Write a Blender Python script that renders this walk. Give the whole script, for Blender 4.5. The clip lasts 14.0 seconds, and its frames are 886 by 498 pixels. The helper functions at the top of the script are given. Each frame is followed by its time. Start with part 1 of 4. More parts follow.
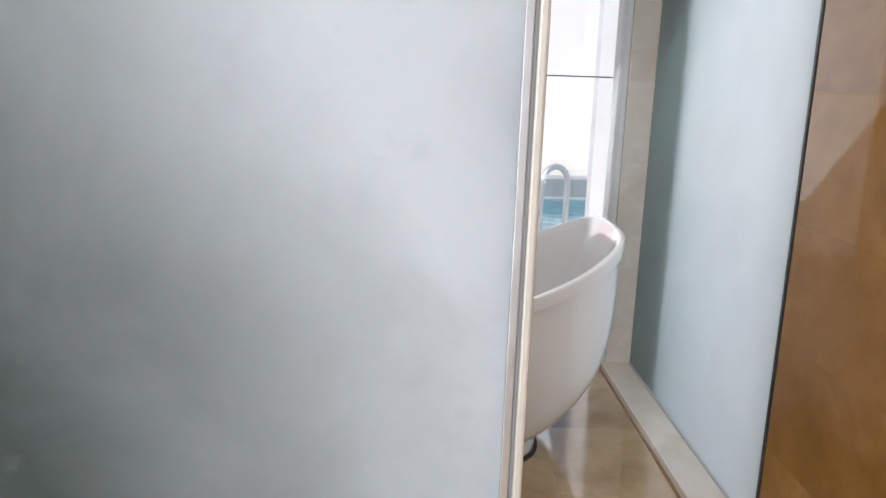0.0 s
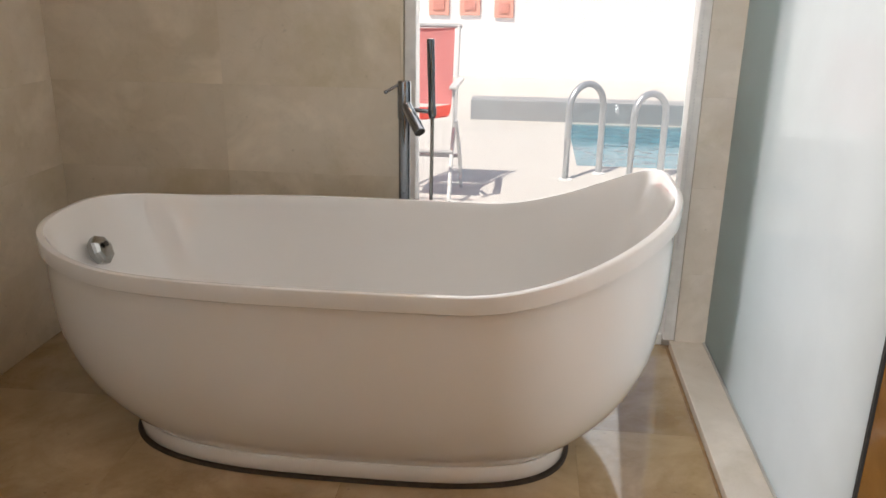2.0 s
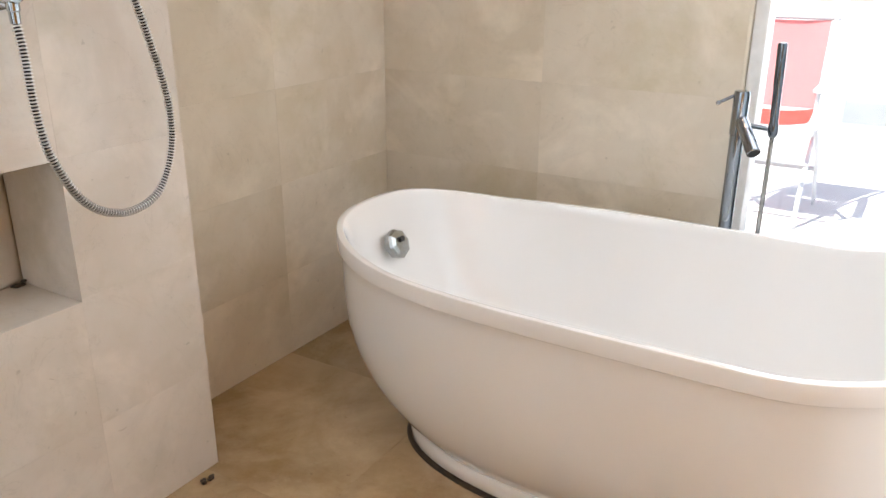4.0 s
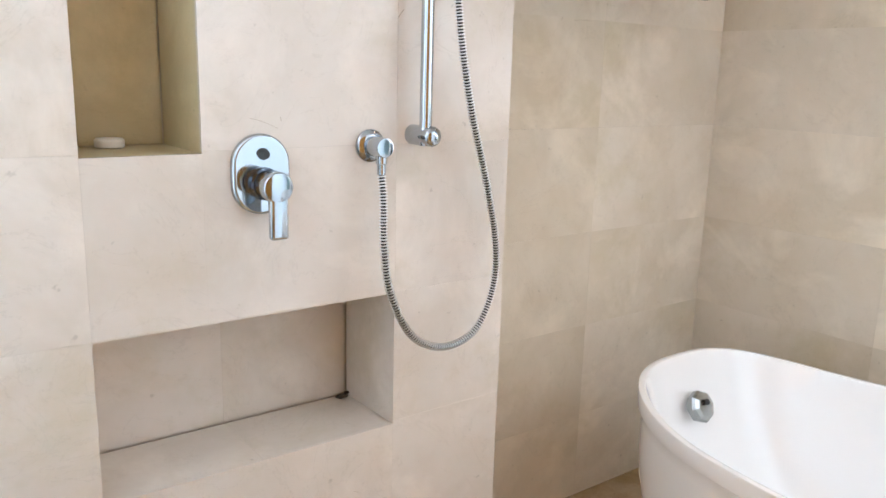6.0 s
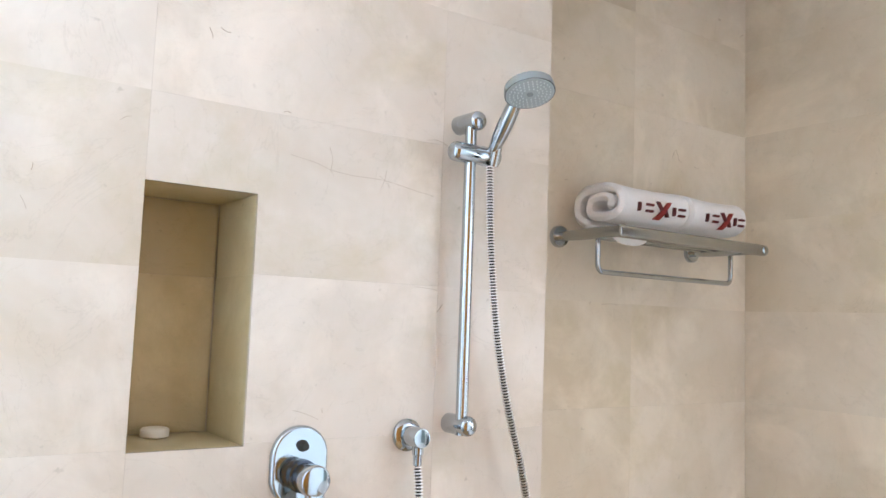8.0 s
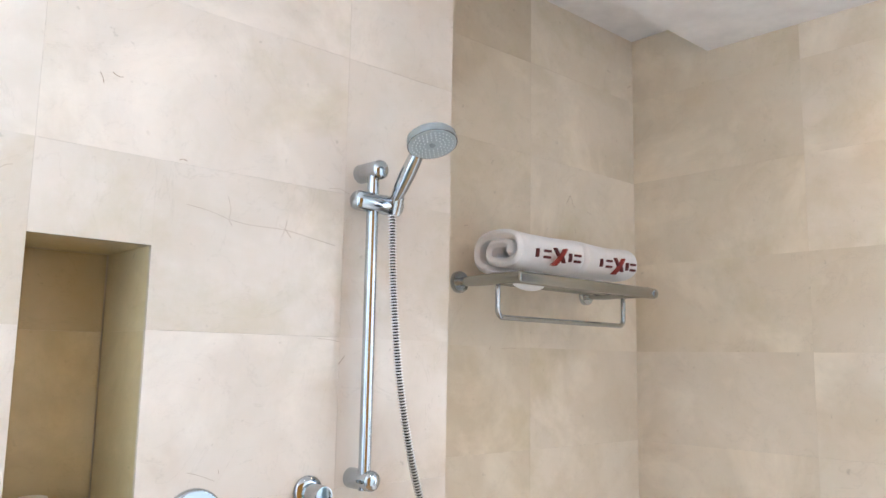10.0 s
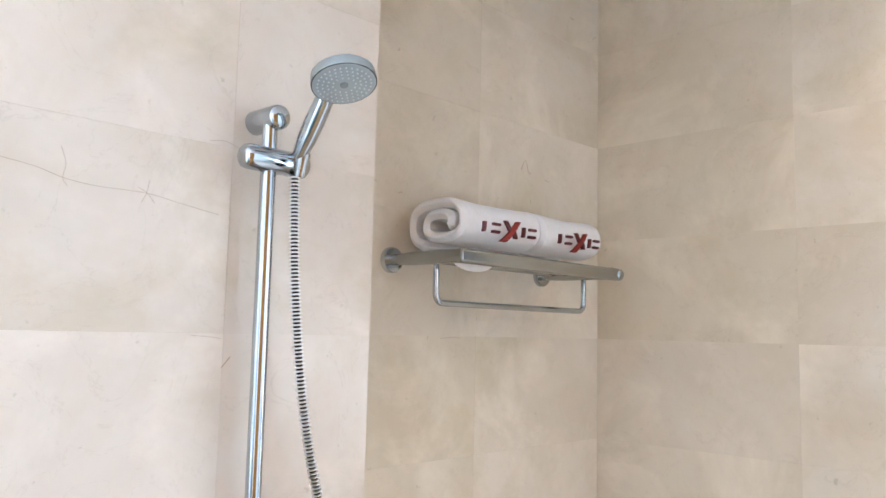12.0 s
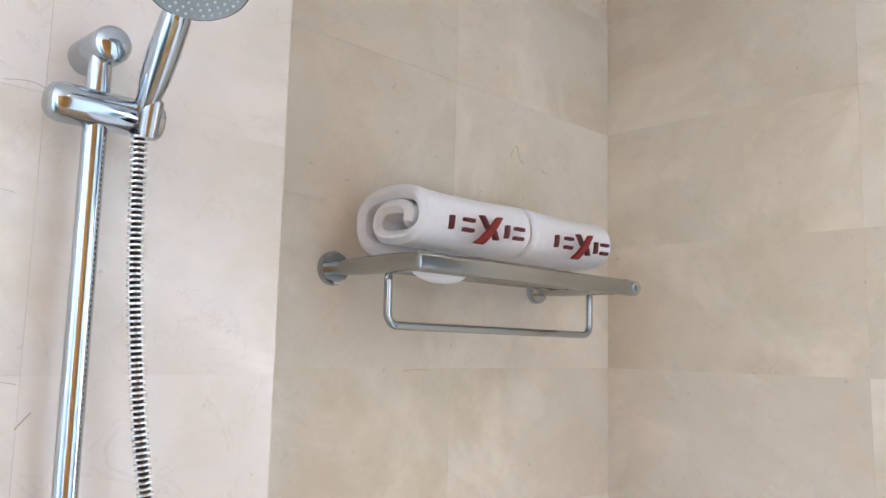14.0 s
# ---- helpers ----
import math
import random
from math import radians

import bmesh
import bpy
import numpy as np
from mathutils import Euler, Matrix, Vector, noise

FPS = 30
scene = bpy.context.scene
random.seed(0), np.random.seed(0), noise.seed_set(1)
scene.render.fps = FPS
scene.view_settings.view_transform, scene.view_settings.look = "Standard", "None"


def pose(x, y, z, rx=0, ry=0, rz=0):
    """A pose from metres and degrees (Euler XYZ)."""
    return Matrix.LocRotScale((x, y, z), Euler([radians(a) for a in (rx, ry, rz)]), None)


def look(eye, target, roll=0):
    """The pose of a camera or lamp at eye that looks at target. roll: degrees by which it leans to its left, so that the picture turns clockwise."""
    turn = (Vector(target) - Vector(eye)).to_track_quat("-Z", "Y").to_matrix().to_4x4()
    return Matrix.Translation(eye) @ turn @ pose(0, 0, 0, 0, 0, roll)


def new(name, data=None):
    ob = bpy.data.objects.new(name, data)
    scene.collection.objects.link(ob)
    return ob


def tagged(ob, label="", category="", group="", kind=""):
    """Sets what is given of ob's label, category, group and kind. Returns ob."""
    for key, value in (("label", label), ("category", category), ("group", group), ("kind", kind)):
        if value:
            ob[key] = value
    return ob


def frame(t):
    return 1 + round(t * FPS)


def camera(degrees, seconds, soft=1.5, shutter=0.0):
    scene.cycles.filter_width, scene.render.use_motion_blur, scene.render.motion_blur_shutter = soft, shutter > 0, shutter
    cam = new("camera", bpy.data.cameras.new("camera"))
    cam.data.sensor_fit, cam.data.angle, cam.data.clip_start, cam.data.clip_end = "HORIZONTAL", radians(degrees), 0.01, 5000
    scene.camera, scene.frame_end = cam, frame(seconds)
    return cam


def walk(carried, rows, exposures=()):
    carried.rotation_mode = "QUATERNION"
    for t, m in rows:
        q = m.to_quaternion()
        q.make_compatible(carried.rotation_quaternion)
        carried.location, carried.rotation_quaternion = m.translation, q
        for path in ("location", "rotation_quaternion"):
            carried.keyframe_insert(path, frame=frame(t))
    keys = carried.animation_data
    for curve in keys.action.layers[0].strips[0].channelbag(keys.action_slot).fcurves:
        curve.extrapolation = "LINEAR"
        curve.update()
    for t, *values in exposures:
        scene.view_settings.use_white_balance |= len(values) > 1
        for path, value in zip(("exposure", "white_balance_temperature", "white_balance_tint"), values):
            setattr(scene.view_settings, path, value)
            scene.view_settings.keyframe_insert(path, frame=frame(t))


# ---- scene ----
cam = camera(58.37, 14.0)
ROWS = [
    (0, pose(1.108, -0.611, 1.224, 77.29, -1.95, -2.00)),
    (0.5, pose(1.197, -0.493, 1.255, 76.10, -1.76, -4.51)),
    (0.8, pose(1.255, -0.378, 1.257, 74.93, -1.59, -3.76)),
    (1, pose(1.299, -0.309, 1.236, 74.69, -1.35, -2.38)),
    (1.5, pose(1.378, -0.175, 1.230, 73.30, -0.78, 1.47)),
    (2, pose(1.408, -0.074, 1.227, 71.38, -0.77, 6.40)),
    (2.5, pose(1.429, 0.061, 1.243, 70.18, -0.50, 9.91)),
    (3, pose(1.475, 0.154, 1.246, 69.66, -0.23, 12.76)),
    (3.5, pose(1.491, 0.201, 1.248, 69.40, 0.04, 21.32)),
    (4, pose(1.440, 0.191, 1.260, 69.89, -0.20, 31.49)),
    (4.2, pose(1.412, 0.198, 1.266, 70.16, -0.08, 34.85)),
    (6.3, pose(1.379, 0.172, 1.361, 79.75, -1.66, 54.51)),
    (6.5, pose(1.381, 0.161, 1.368, 81.90, -1.57, 54.66)),
    (7, pose(1.378, 0.154, 1.395, 86.86, -1.89, 55.51)),
    (7.5, pose(1.389, 0.147, 1.410, 91.68, -2.13, 55.72)),
    (8, pose(1.395, 0.137, 1.435, 95.32, -2.08, 55.01)),
    (8.2, pose(1.395, 0.133, 1.443, 96.41, -1.94, 54.66)),
    (10.3, pose(1.376, 0.128, 1.467, 97.76, -1.21, 46.51)),
    (10.5, pose(1.393, 0.129, 1.465, 97.53, -1.35, 45.92)),
    (11, pose(1.349, 0.155, 1.485, 96.83, -1.25, 44.11)),
    (11.5, pose(1.261, 0.277, 1.506, 96.24, -1.57, 44.09)),
    (12, pose(1.159, 0.423, 1.523, 95.95, -1.33, 44.45)),
    (12.5, pose(1.084, 0.533, 1.533, 95.76, -1.19, 44.36)),
    (13, pose(1.015, 0.624, 1.556, 95.00, -1.32, 44.36)),
    (13.5, pose(0.955, 0.719, 1.564, 94.84, -1.57, 44.86)),
    (14, pose(0.908, 0.823, 1.551, 97.16, -1.39, 45.47)),
]
EXPOSURES = [(0.0, -0.25, 6450, 14), (0.6, -0.5, 6650, 15), (1.5, -0.32, 7350, 16.5), (2.2, 0.0, 7250, 16), (3.0, 0.26, 7100, 15), (3.5, 0.38, 7050, 15), (4.0, 0.98, 6550, 14), (4.2, 1.10, 6400, 14), (6.3, 1.24, 6050, 13), (8.2, 1.22, 6050, 13), (11.0, 1.28, 6000, 13), (14.0, 1.36, 5700, 13)]
walk(cam, ROWS, EXPOSURES)

# ---------------------------------------------------------------- light
world = bpy.data.worlds.new("daylight")
scene.world = world
world.use_nodes = True
wn = world.node_tree.nodes
sky = wn.new("ShaderNodeTexSky")
sky.sky_type = "NISHITA"
sky.sun_disc = False
sky.sun_elevation = radians(56.9)
sky.sun_rotation = radians(212.5)
wn["Background"].inputs["Strength"].default_value = 0.15
world.node_tree.links.new(sky.outputs["Color"], wn["Background"].inputs["Color"])

sun = new("sun", bpy.data.lights.new("sun", "SUN"))
sun.data.energy, sun.data.angle, sun.data.color = 5.0, radians(0.5), (1.0, 0.96, 0.9)
sun.matrix_world = look((-14, -22, 40), (0, 0, 0))


def area_lamp(name, eye, target, sx, sy, watts, colour):
    d = bpy.data.lights.new(name, "AREA")
    d.shape, d.size, d.size_y, d.energy, d.color = "RECTANGLE", sx, sy, watts, colour
    ob = new(name, d)
    ob.matrix_world = look(eye, target)
    return ob


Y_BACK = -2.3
# area lamps stand for daylight at the window and the frosted pane
area_lamp("window_daylight", (1.47, 2.58, 1.26), (1.50, 1.5, 0.0), 0.86, 1.9, 8.0, (0.93, 0.97, 1.0))
area_lamp("pane_sky", (2.56, 1.65, 1.3), (0.0, 1.65, 1.3), 1.6, 2.6, 10.5, (1.0, 0.985, 0.97))

# fill lamp added at the unseen south end; brightens partition, tub and walls
area_lamp("south_fill", (0.55, Y_BACK - 0.02, 1.2), (0.55, 3.0, 1.15), 0.9, 2.0, 95, (0.84, 0.93, 1.0))

# ---------------------------------------------------------------- materials


def nodes(name):
    m = bpy.data.materials.new(name)
    m.use_nodes = True
    return m, m.node_tree.nodes, m.node_tree.links, m.node_tree.nodes["Principled BSDF"]


def mixed(n, l, fac, a, b, mode="MIX"):
    x = n.new("ShaderNodeMix")
    x.data_type, x.blend_type = "RGBA", mode
    for sock, val in ((x.inputs[0], fac), (x.inputs[6], a), (x.inputs[7], b)):
        if isinstance(val, bpy.types.NodeSocket):
            l.new(val, sock)
        elif isinstance(val, (tuple, list)):
            sock.default_value = (*val, 1)
        else:
            sock.default_value = val
    return x.outputs[2]


def ramp(n, l, src, stops):
    r = n.new("ShaderNodeValToRGB")
    els = r.color_ramp.elements
    while len(els) < len(stops):
        els.new(0.5)
    for e, (p, c) in zip(els, stops):
        e.position = p
        e.color = (c, c, c, 1) if not isinstance(c, tuple) else (*c, 1)
    l.new(src, r.inputs[0])
    return r.outputs[0]


def fbm(n, l, vec, scale, detail=5, rough=0.55, dist=0.0):
    t = n.new("ShaderNodeTexNoise")
    t.inputs["Scale"].default_value, t.inputs["Detail"].default_value = scale, detail
    t.inputs["Roughness"].default_value, t.inputs["Distortion"].default_value = rough, dist
    l.new(vec, t.inputs["Vector"])
    return t.outputs["Fac"]


def relief(n, l, bsdf, height, strength, distance=0.001):
    b = n.new("ShaderNodeBump")
    b.inputs["Strength"].default_value, b.inputs["Distance"].default_value = strength, distance
    l.new(height, b.inputs["Height"])
    l.new(b.outputs[0], bsdf.inputs["Normal"])


def marble(name, light, mid, stain, rough=0.16, spread=0.16):
    m, n, l, b = nodes(name)
    tc, oi = n.new("ShaderNodeTexCoord"), n.new("ShaderNodeObjectInfo")
    sc = n.new("ShaderNodeVectorMath")
    sc.operation = "SCALE"
    sc.inputs[0].default_value = (37.0, 71.0, 53.0)
    l.new(oi.outputs["Random"], sc.inputs["Scale"])
    ad = n.new("ShaderNodeVectorMath")
    l.new(tc.outputs["Object"], ad.inputs[0])
    l.new(sc.outputs[0], ad.inputs[1])
    v = ad.outputs[0]
    cloud = fbm(n, l, v, 3.2, 6, 0.6, 0.9)
    fine = fbm(n, l, v, 17, 6, 0.65)
    vein = fbm(n, l, v, 4.5, 7, 0.6, 1.6)
    speck = fbm(n, l, v, 42, 3, 0.5)
    c = mixed(n, l, ramp(n, l, cloud, [(0.36, 0.0), (0.66, 1.0)]), light, mid)
    c = mixed(n, l, ramp(n, l, fbm(n, l, v, 1.7, 5, 0.6, 0.6), [(0.47, 0.0), (0.68, 0.55)]), c, stain)
    c = mixed(n, l, ramp(n, l, vein, [(0.494, 0.0), (0.5, 0.15), (0.506, 0.0)]), c, tuple(x * 0.55 for x in stain))
    c = mixed(n, l, ramp(n, l, fine, [(0.30, 0.16), (0.48, 0.0), (0.66, 0.0), (0.8, 0.16)]), c, tuple(min(1, x * 1.12) for x in light))
    c = mixed(n, l, ramp(n, l, speck, [(0.24, 0.28), (0.29, 0.0)]), c, tuple(x * 0.45 for x in stain))
    scuff = fbm(n, l, v, 2.6, 7, 0.62, 0.5)
    c = mixed(n, l, ramp(n, l, scuff, [(0.52, 0.0), (0.70, 0.6)]), c, tuple(min(1, x * 1.2 + 0.03) for x in light))
    c = mixed(n, l, ramp(n, l, fbm(n, l, v, 2.3, 7, 0.68, 0.2), [(0.54, 0.0), (0.70, 0.45)]), c, tuple(x * y for x, y in zip(stain, (0.95, 0.98, 0.85))))
    tone = n.new("ShaderNodeMapRange")
    l.new(oi.outputs["Random"], tone.inputs[0])
    tone.inputs[3].default_value, tone.inputs[4].default_value = 1 - spread, 1 + spread * 0.35
    hs = n.new("ShaderNodeHueSaturation")
    l.new(tone.outputs[0], hs.inputs["Value"])
    l.new(c, hs.inputs["Color"])
    l.new(mixed(n, l, 1.0, hs.outputs[0], oi.outputs["Color"], "MULTIPLY"), b.inputs["Base Color"])
    rr = n.new("ShaderNodeMapRange")
    l.new(fine, rr.inputs[0])
    rr.inputs[3].default_value, rr.inputs[4].default_value = rough * 0.7, rough * 1.4
    l.new(rr.outputs[0], b.inputs["Roughness"])
    relief(n, l, b, fine, 0.09, 0.0006)
    return m


def plain(name, colour, rough=0.5, metal=0.0, var=0.06, scale=30.0, bump=0.0):
    m, n, l, b = nodes(name)
    tc = n.new("ShaderNodeTexCoord")
    f = fbm(n, l, tc.outputs["Object"], scale, 4)
    big = fbm(n, l, tc.outputs["Object"], scale * 0.13, 3)
    c = mixed(n, l, ramp(n, l, f, [(0.3, 0.0), (0.7, 1.0)]), tuple(x * (1 - var) for x in colour), tuple(min(1, x * (1 + var)) for x in colour))
    c = mixed(n, l, ramp(n, l, big, [(0.45, 0.0), (0.75, 0.5)]), c, tuple(x * (1 - 1.5 * var) for x in colour))
    l.new(c, b.inputs["Base Color"])
    rr = n.new("ShaderNodeMapRange")
    l.new(f, rr.inputs[0])
    rr.inputs[3].default_value, rr.inputs[4].default_value = rough * 0.85, rough * 1.15
    l.new(rr.outputs[0], b.inputs["Roughness"])
    b.inputs["Metallic"].default_value = metal
    if bump:
        relief(n, l, b, f, bump, 0.002)
    return m


MARBLE = marble("cream_marble", (0.74, 0.675, 0.60), (0.69, 0.62, 0.535), (0.59, 0.505, 0.385), rough=0.20, spread=0.03)
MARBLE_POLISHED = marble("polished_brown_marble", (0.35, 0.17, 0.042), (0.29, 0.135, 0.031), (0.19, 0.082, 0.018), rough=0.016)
MARBLE_POLISHED.node_tree.nodes["Principled BSDF"].inputs["Specular IOR Level"].default_value = 0.30
MARBLE_FLOOR = marble("floor_marble", (0.54, 0.39, 0.22), (0.41, 0.27, 0.125), (0.24, 0.13, 0.045), rough=0.07)
for sock, amount in (("Specular IOR Level", 0.9), ("Coat Weight", 0.9), ("Coat Roughness", 0.06)):
    MARBLE_FLOOR.node_tree.nodes["Principled BSDF"].inputs[sock].default_value = amount
# niche tone carries the shade and yellow bounce light inside the recess
MARBLE_NICHE_SHADE = marble("shaded_niche_marble", (0.60, 0.50, 0.30), (0.55, 0.45, 0.255), (0.43, 0.34, 0.16), rough=0.30, spread=0.06)
MARBLE_EDGE = plain("sawn_marble_edge", (0.56, 0.45, 0.31), 0.4)
GROUT = plain("cream_grout", (0.60, 0.52, 0.42), 0.8)
PLASTER = plain("white_ceiling_paint", (0.86, 0.85, 0.85), 0.7, scale=12, bump=0.05)
ACRYLIC = plain("white_acrylic", (0.87, 0.865, 0.855), 0.05, var=0.015, scale=3)
ACRYLIC.node_tree.nodes["Principled BSDF"].inputs["Coat Weight"].default_value = 0.8
CHROME = plain("chrome", (0.47, 0.515, 0.55), 0.09, 1.0, var=0.015, scale=8)
# copy of chrome, darkened to stand for the dark room it reflects
TAP_CHROME = plain("dark_reflection_chrome", (0.30, 0.33, 0.37), 0.09, 1.0, var=0.015, scale=8)
STEEL = plain("satin_steel", (0.39, 0.40, 0.39), 0.24, 1.0, var=0.015, scale=6)
DARK = plain("dark_rubber", (0.03, 0.03, 0.03), 0.5)
ALU = plain("aluminium_profile", (0.50, 0.50, 0.50), 0.30, 0.85)
WHITE_FRAME = plain("white_coated_frame", (0.78, 0.78, 0.77), 0.4)
TOWEL = plain("white_terry", (0.86, 0.855, 0.86), 0.95, var=0.05, scale=420, bump=0.6)
MAROON = plain("maroon_thread", (0.11, 0.018, 0.022), 0.8, scale=300, bump=0.3)
REDTHREAD = plain("red_thread", (0.24, 0.02, 0.015), 0.8, scale=300, bump=0.3)
SPRAY = plain("grey_spray_face", (0.36, 0.43, 0.46), 0.4)
NUB = plain("pale_rubber_nub", (0.62, 0.68, 0.70), 0.5)
SOAP = plain("white_soap", (0.82, 0.78, 0.72), 0.45)
SILICONE = plain("dark_mouldy_silicone", (0.05, 0.035, 0.022), 0.6, var=0.4, scale=60)
DECK = plain("pale_deck_stone", (0.62, 0.60, 0.57), 0.6, scale=6)
STUCCO = plain("white_stucco", (0.88, 0.85, 0.85), 0.8, scale=5)
TEALWALL = plain("dark_teal_stucco", (0.05, 0.24, 0.23), 0.7, scale=5)
GREYBAND = plain("grey_pool_coping", (0.33, 0.35, 0.37), 0.5, scale=8)
POOLTILE = plain("blue_pool_tile", (0.05, 0.30, 0.45), 0.3, scale=9, var=0.15)
CORAL = plain("coral_panel", (0.80, 0.40, 0.33), 0.6)
REDSLING = plain("red_sling_fabric", (0.78, 0.15, 0.12), 0.8, scale=120)
# backrest red paled to pink for glare and light through the fabric
PINKSLING = plain("glare_pink_sling", (0.84, 0.38, 0.38), 0.8, scale=120)
LADDER = plain("brushed_ladder_steel", (0.52, 0.55, 0.58), 0.35, 0.5)
WHITEMETAL = plain("white_powder_coat", (0.74, 0.74, 0.75), 0.4)


def frosted(name, tint, through_part, gloss=0.4, shade_and_grime=0.0, ior=1.16):
    m, n, l, b = nodes(name)
    tc = n.new("ShaderNodeTexCoord")
    f = fbm(n, l, tc.outputs["Object"], 6, 5)
    col = mixed(n, l, ramp(n, l, f, [(0.4, 0.0), (0.75, 0.35)]), tint, tuple(x * 0.9 for x in tint))
    if shade_and_grime:
        # dark gradient behind the pane, put into the glass colour by x and z
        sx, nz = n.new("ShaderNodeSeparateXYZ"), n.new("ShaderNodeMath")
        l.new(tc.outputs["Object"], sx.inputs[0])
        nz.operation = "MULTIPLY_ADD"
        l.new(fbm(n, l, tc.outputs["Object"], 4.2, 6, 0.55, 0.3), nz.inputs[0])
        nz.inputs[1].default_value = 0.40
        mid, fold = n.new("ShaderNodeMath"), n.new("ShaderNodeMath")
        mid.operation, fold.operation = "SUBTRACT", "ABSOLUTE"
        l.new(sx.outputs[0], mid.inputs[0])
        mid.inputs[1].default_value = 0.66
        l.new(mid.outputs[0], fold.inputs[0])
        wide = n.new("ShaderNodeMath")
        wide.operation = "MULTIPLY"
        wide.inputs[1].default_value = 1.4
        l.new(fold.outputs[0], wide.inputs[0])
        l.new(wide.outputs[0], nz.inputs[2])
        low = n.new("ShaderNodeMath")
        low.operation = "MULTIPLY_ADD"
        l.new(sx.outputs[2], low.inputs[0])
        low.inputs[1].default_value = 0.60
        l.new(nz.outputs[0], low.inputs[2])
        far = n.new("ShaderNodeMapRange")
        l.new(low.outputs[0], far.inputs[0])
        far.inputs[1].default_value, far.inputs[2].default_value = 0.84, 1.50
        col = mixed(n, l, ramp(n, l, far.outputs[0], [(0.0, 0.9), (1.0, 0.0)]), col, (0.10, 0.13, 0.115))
        # random grime blotches
        g = fbm(n, l, tc.outputs["Object"], 2.6, 6, 0.62, 0.5)
        col = mixed(n, l, ramp(n, l, g, [(0.50, 0.0), (0.72, shade_and_grime)]), col, tuple(x * 0.55 for x in tint))
        g = fbm(n, l, tc.outputs["Object"], 9, 4, 0.55)
        col = mixed(n, l, ramp(n, l, g, [(0.66, 0.0), (0.74, shade_and_grime * 0.7)]), col, tuple(x * 0.6 for x in tint))
    tr, di = n.new("ShaderNodeBsdfTranslucent"), n.new("ShaderNodeBsdfDiffuse")
    l.new(col, tr.inputs[0])
    l.new(col, di.inputs[0])
    mx = n.new("ShaderNodeMixShader")
    mx.inputs[0].default_value = through_part
    l.new(di.outputs[0], mx.inputs[1])
    l.new(tr.outputs[0], mx.inputs[2])
    gl, fr = n.new("ShaderNodeBsdfGlossy"), n.new("ShaderNodeFresnel")
    gl.inputs["Roughness"].default_value = gloss
    fr.inputs["IOR"].default_value = ior
    m2 = n.new("ShaderNodeMixShader")
    l.new(fr.outputs[0], m2.inputs[0])
    l.new(mx.outputs[0], m2.inputs[1])
    l.new(gl.outputs[0], m2.inputs[2])
    l.new(m2.outputs[0], n["Material Output"].inputs[0])
    return m


FROST = frosted("frosted_glass", (0.90, 0.94, 0.945), 0.92, 0.09, ior=1.17)
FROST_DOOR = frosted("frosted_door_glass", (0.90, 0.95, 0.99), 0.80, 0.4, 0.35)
BLIND = frosted("white_blind_fabric", (0.86, 0.84, 0.83), 0.7)


def clear_glass():
    m, n, l, b = nodes("clear_glass")
    tp, gl, fr = n.new("ShaderNodeBsdfTransparent"), n.new("ShaderNodeBsdfGlossy"), n.new("ShaderNodeFresnel")
    tp.inputs[0].default_value = (0.95, 0.97, 0.965, 1)
    gl.inputs["Roughness"].default_value = 0.01
    fr.inputs["IOR"].default_value = 1.45
    mx = n.new("ShaderNodeMixShader")
    l.new(fr.outputs[0], mx.inputs[0])
    l.new(tp.outputs[0], mx.inputs[1])
    l.new(gl.outputs[0], mx.inputs[2])
    l.new(mx.outputs[0], n["Material Output"].inputs[0])
    return m


CLEAR = clear_glass()


def pool_water():
    m, n, l, b = nodes("pool_water")
    tc = n.new("ShaderNodeTexCoord")
    f = fbm(n, l, tc.outputs["Object"], 7, 4, 0.5, 0.4)
    c = mixed(n, l, ramp(n, l, f, [(0.35, 0.0), (0.7, 1.0)]), (0.04, 0.18, 0.25), (0.09, 0.30, 0.38))
    l.new(c, b.inputs["Base Color"])
    b.inputs["Roughness"].default_value = 0.08
    relief(n, l, b, f, 0.25, 0.02)
    return m


WATER = pool_water()


def hose_metal():
    m, n, l, b = nodes("ribbed_hose")
    b.inputs["Metallic"].default_value = 1.0
    b.inputs["Base Color"].default_value = (0.80, 0.79, 0.77, 1)
    b.inputs["Roughness"].default_value = 0.3
    return m


HOSE = hose_metal()

# ---------------------------------------------------------------- helpers for building


def thing(name, at, label, category, group="", kind=""):
    ob = new(name)
    ob.empty_display_size = 0.05
    ob.location = at
    return tagged(ob, label, category, group, kind)


def link_mesh(name, bm, material):
    me = bpy.data.meshes.new(name)
    bmesh.ops.recalc_face_normals(bm, faces=bm.faces)
    bm.to_mesh(me)
    bm.free()
    me.materials.append(material)
    return new(name, me)


def part(name, bm, material, parent, label="", smooth=False):
    ob = link_mesh(name, bm, material)
    if smooth:
        for p in ob.data.polygons:
            p.use_smooth = True
        ob.data.set_sharp_from_angle(angle=radians(38))
    ob.parent = parent
    if parent.parent is None:
        ob.matrix_parent_inverse = Matrix.Translation(-Vector(parent.location))
    if label:
        ob["label"] = label
    return ob


def structure(name, bm, material, label="", category=""):
    ob = link_mesh(name, bm, material)
    return tagged(ob, label, category, kind="structure")


def box(bm, x0, x1, y0, y1, z0, z1, bevel=0.0, segments=2):
    m = Matrix.Translation(((x0 + x1) / 2, (y0 + y1) / 2, (z0 + z1) / 2)) @ Matrix.Diagonal((x1 - x0, y1 - y0, z1 - z0, 1))
    r = bmesh.ops.create_cube(bm, size=1, matrix=m)
    if bevel:
        es = list({e for v in r["verts"] for e in v.link_edges})
        bmesh.ops.bevel(bm, geom=es, offset=bevel, segments=segments, affect="EDGES", profile=0.5)
    return bm


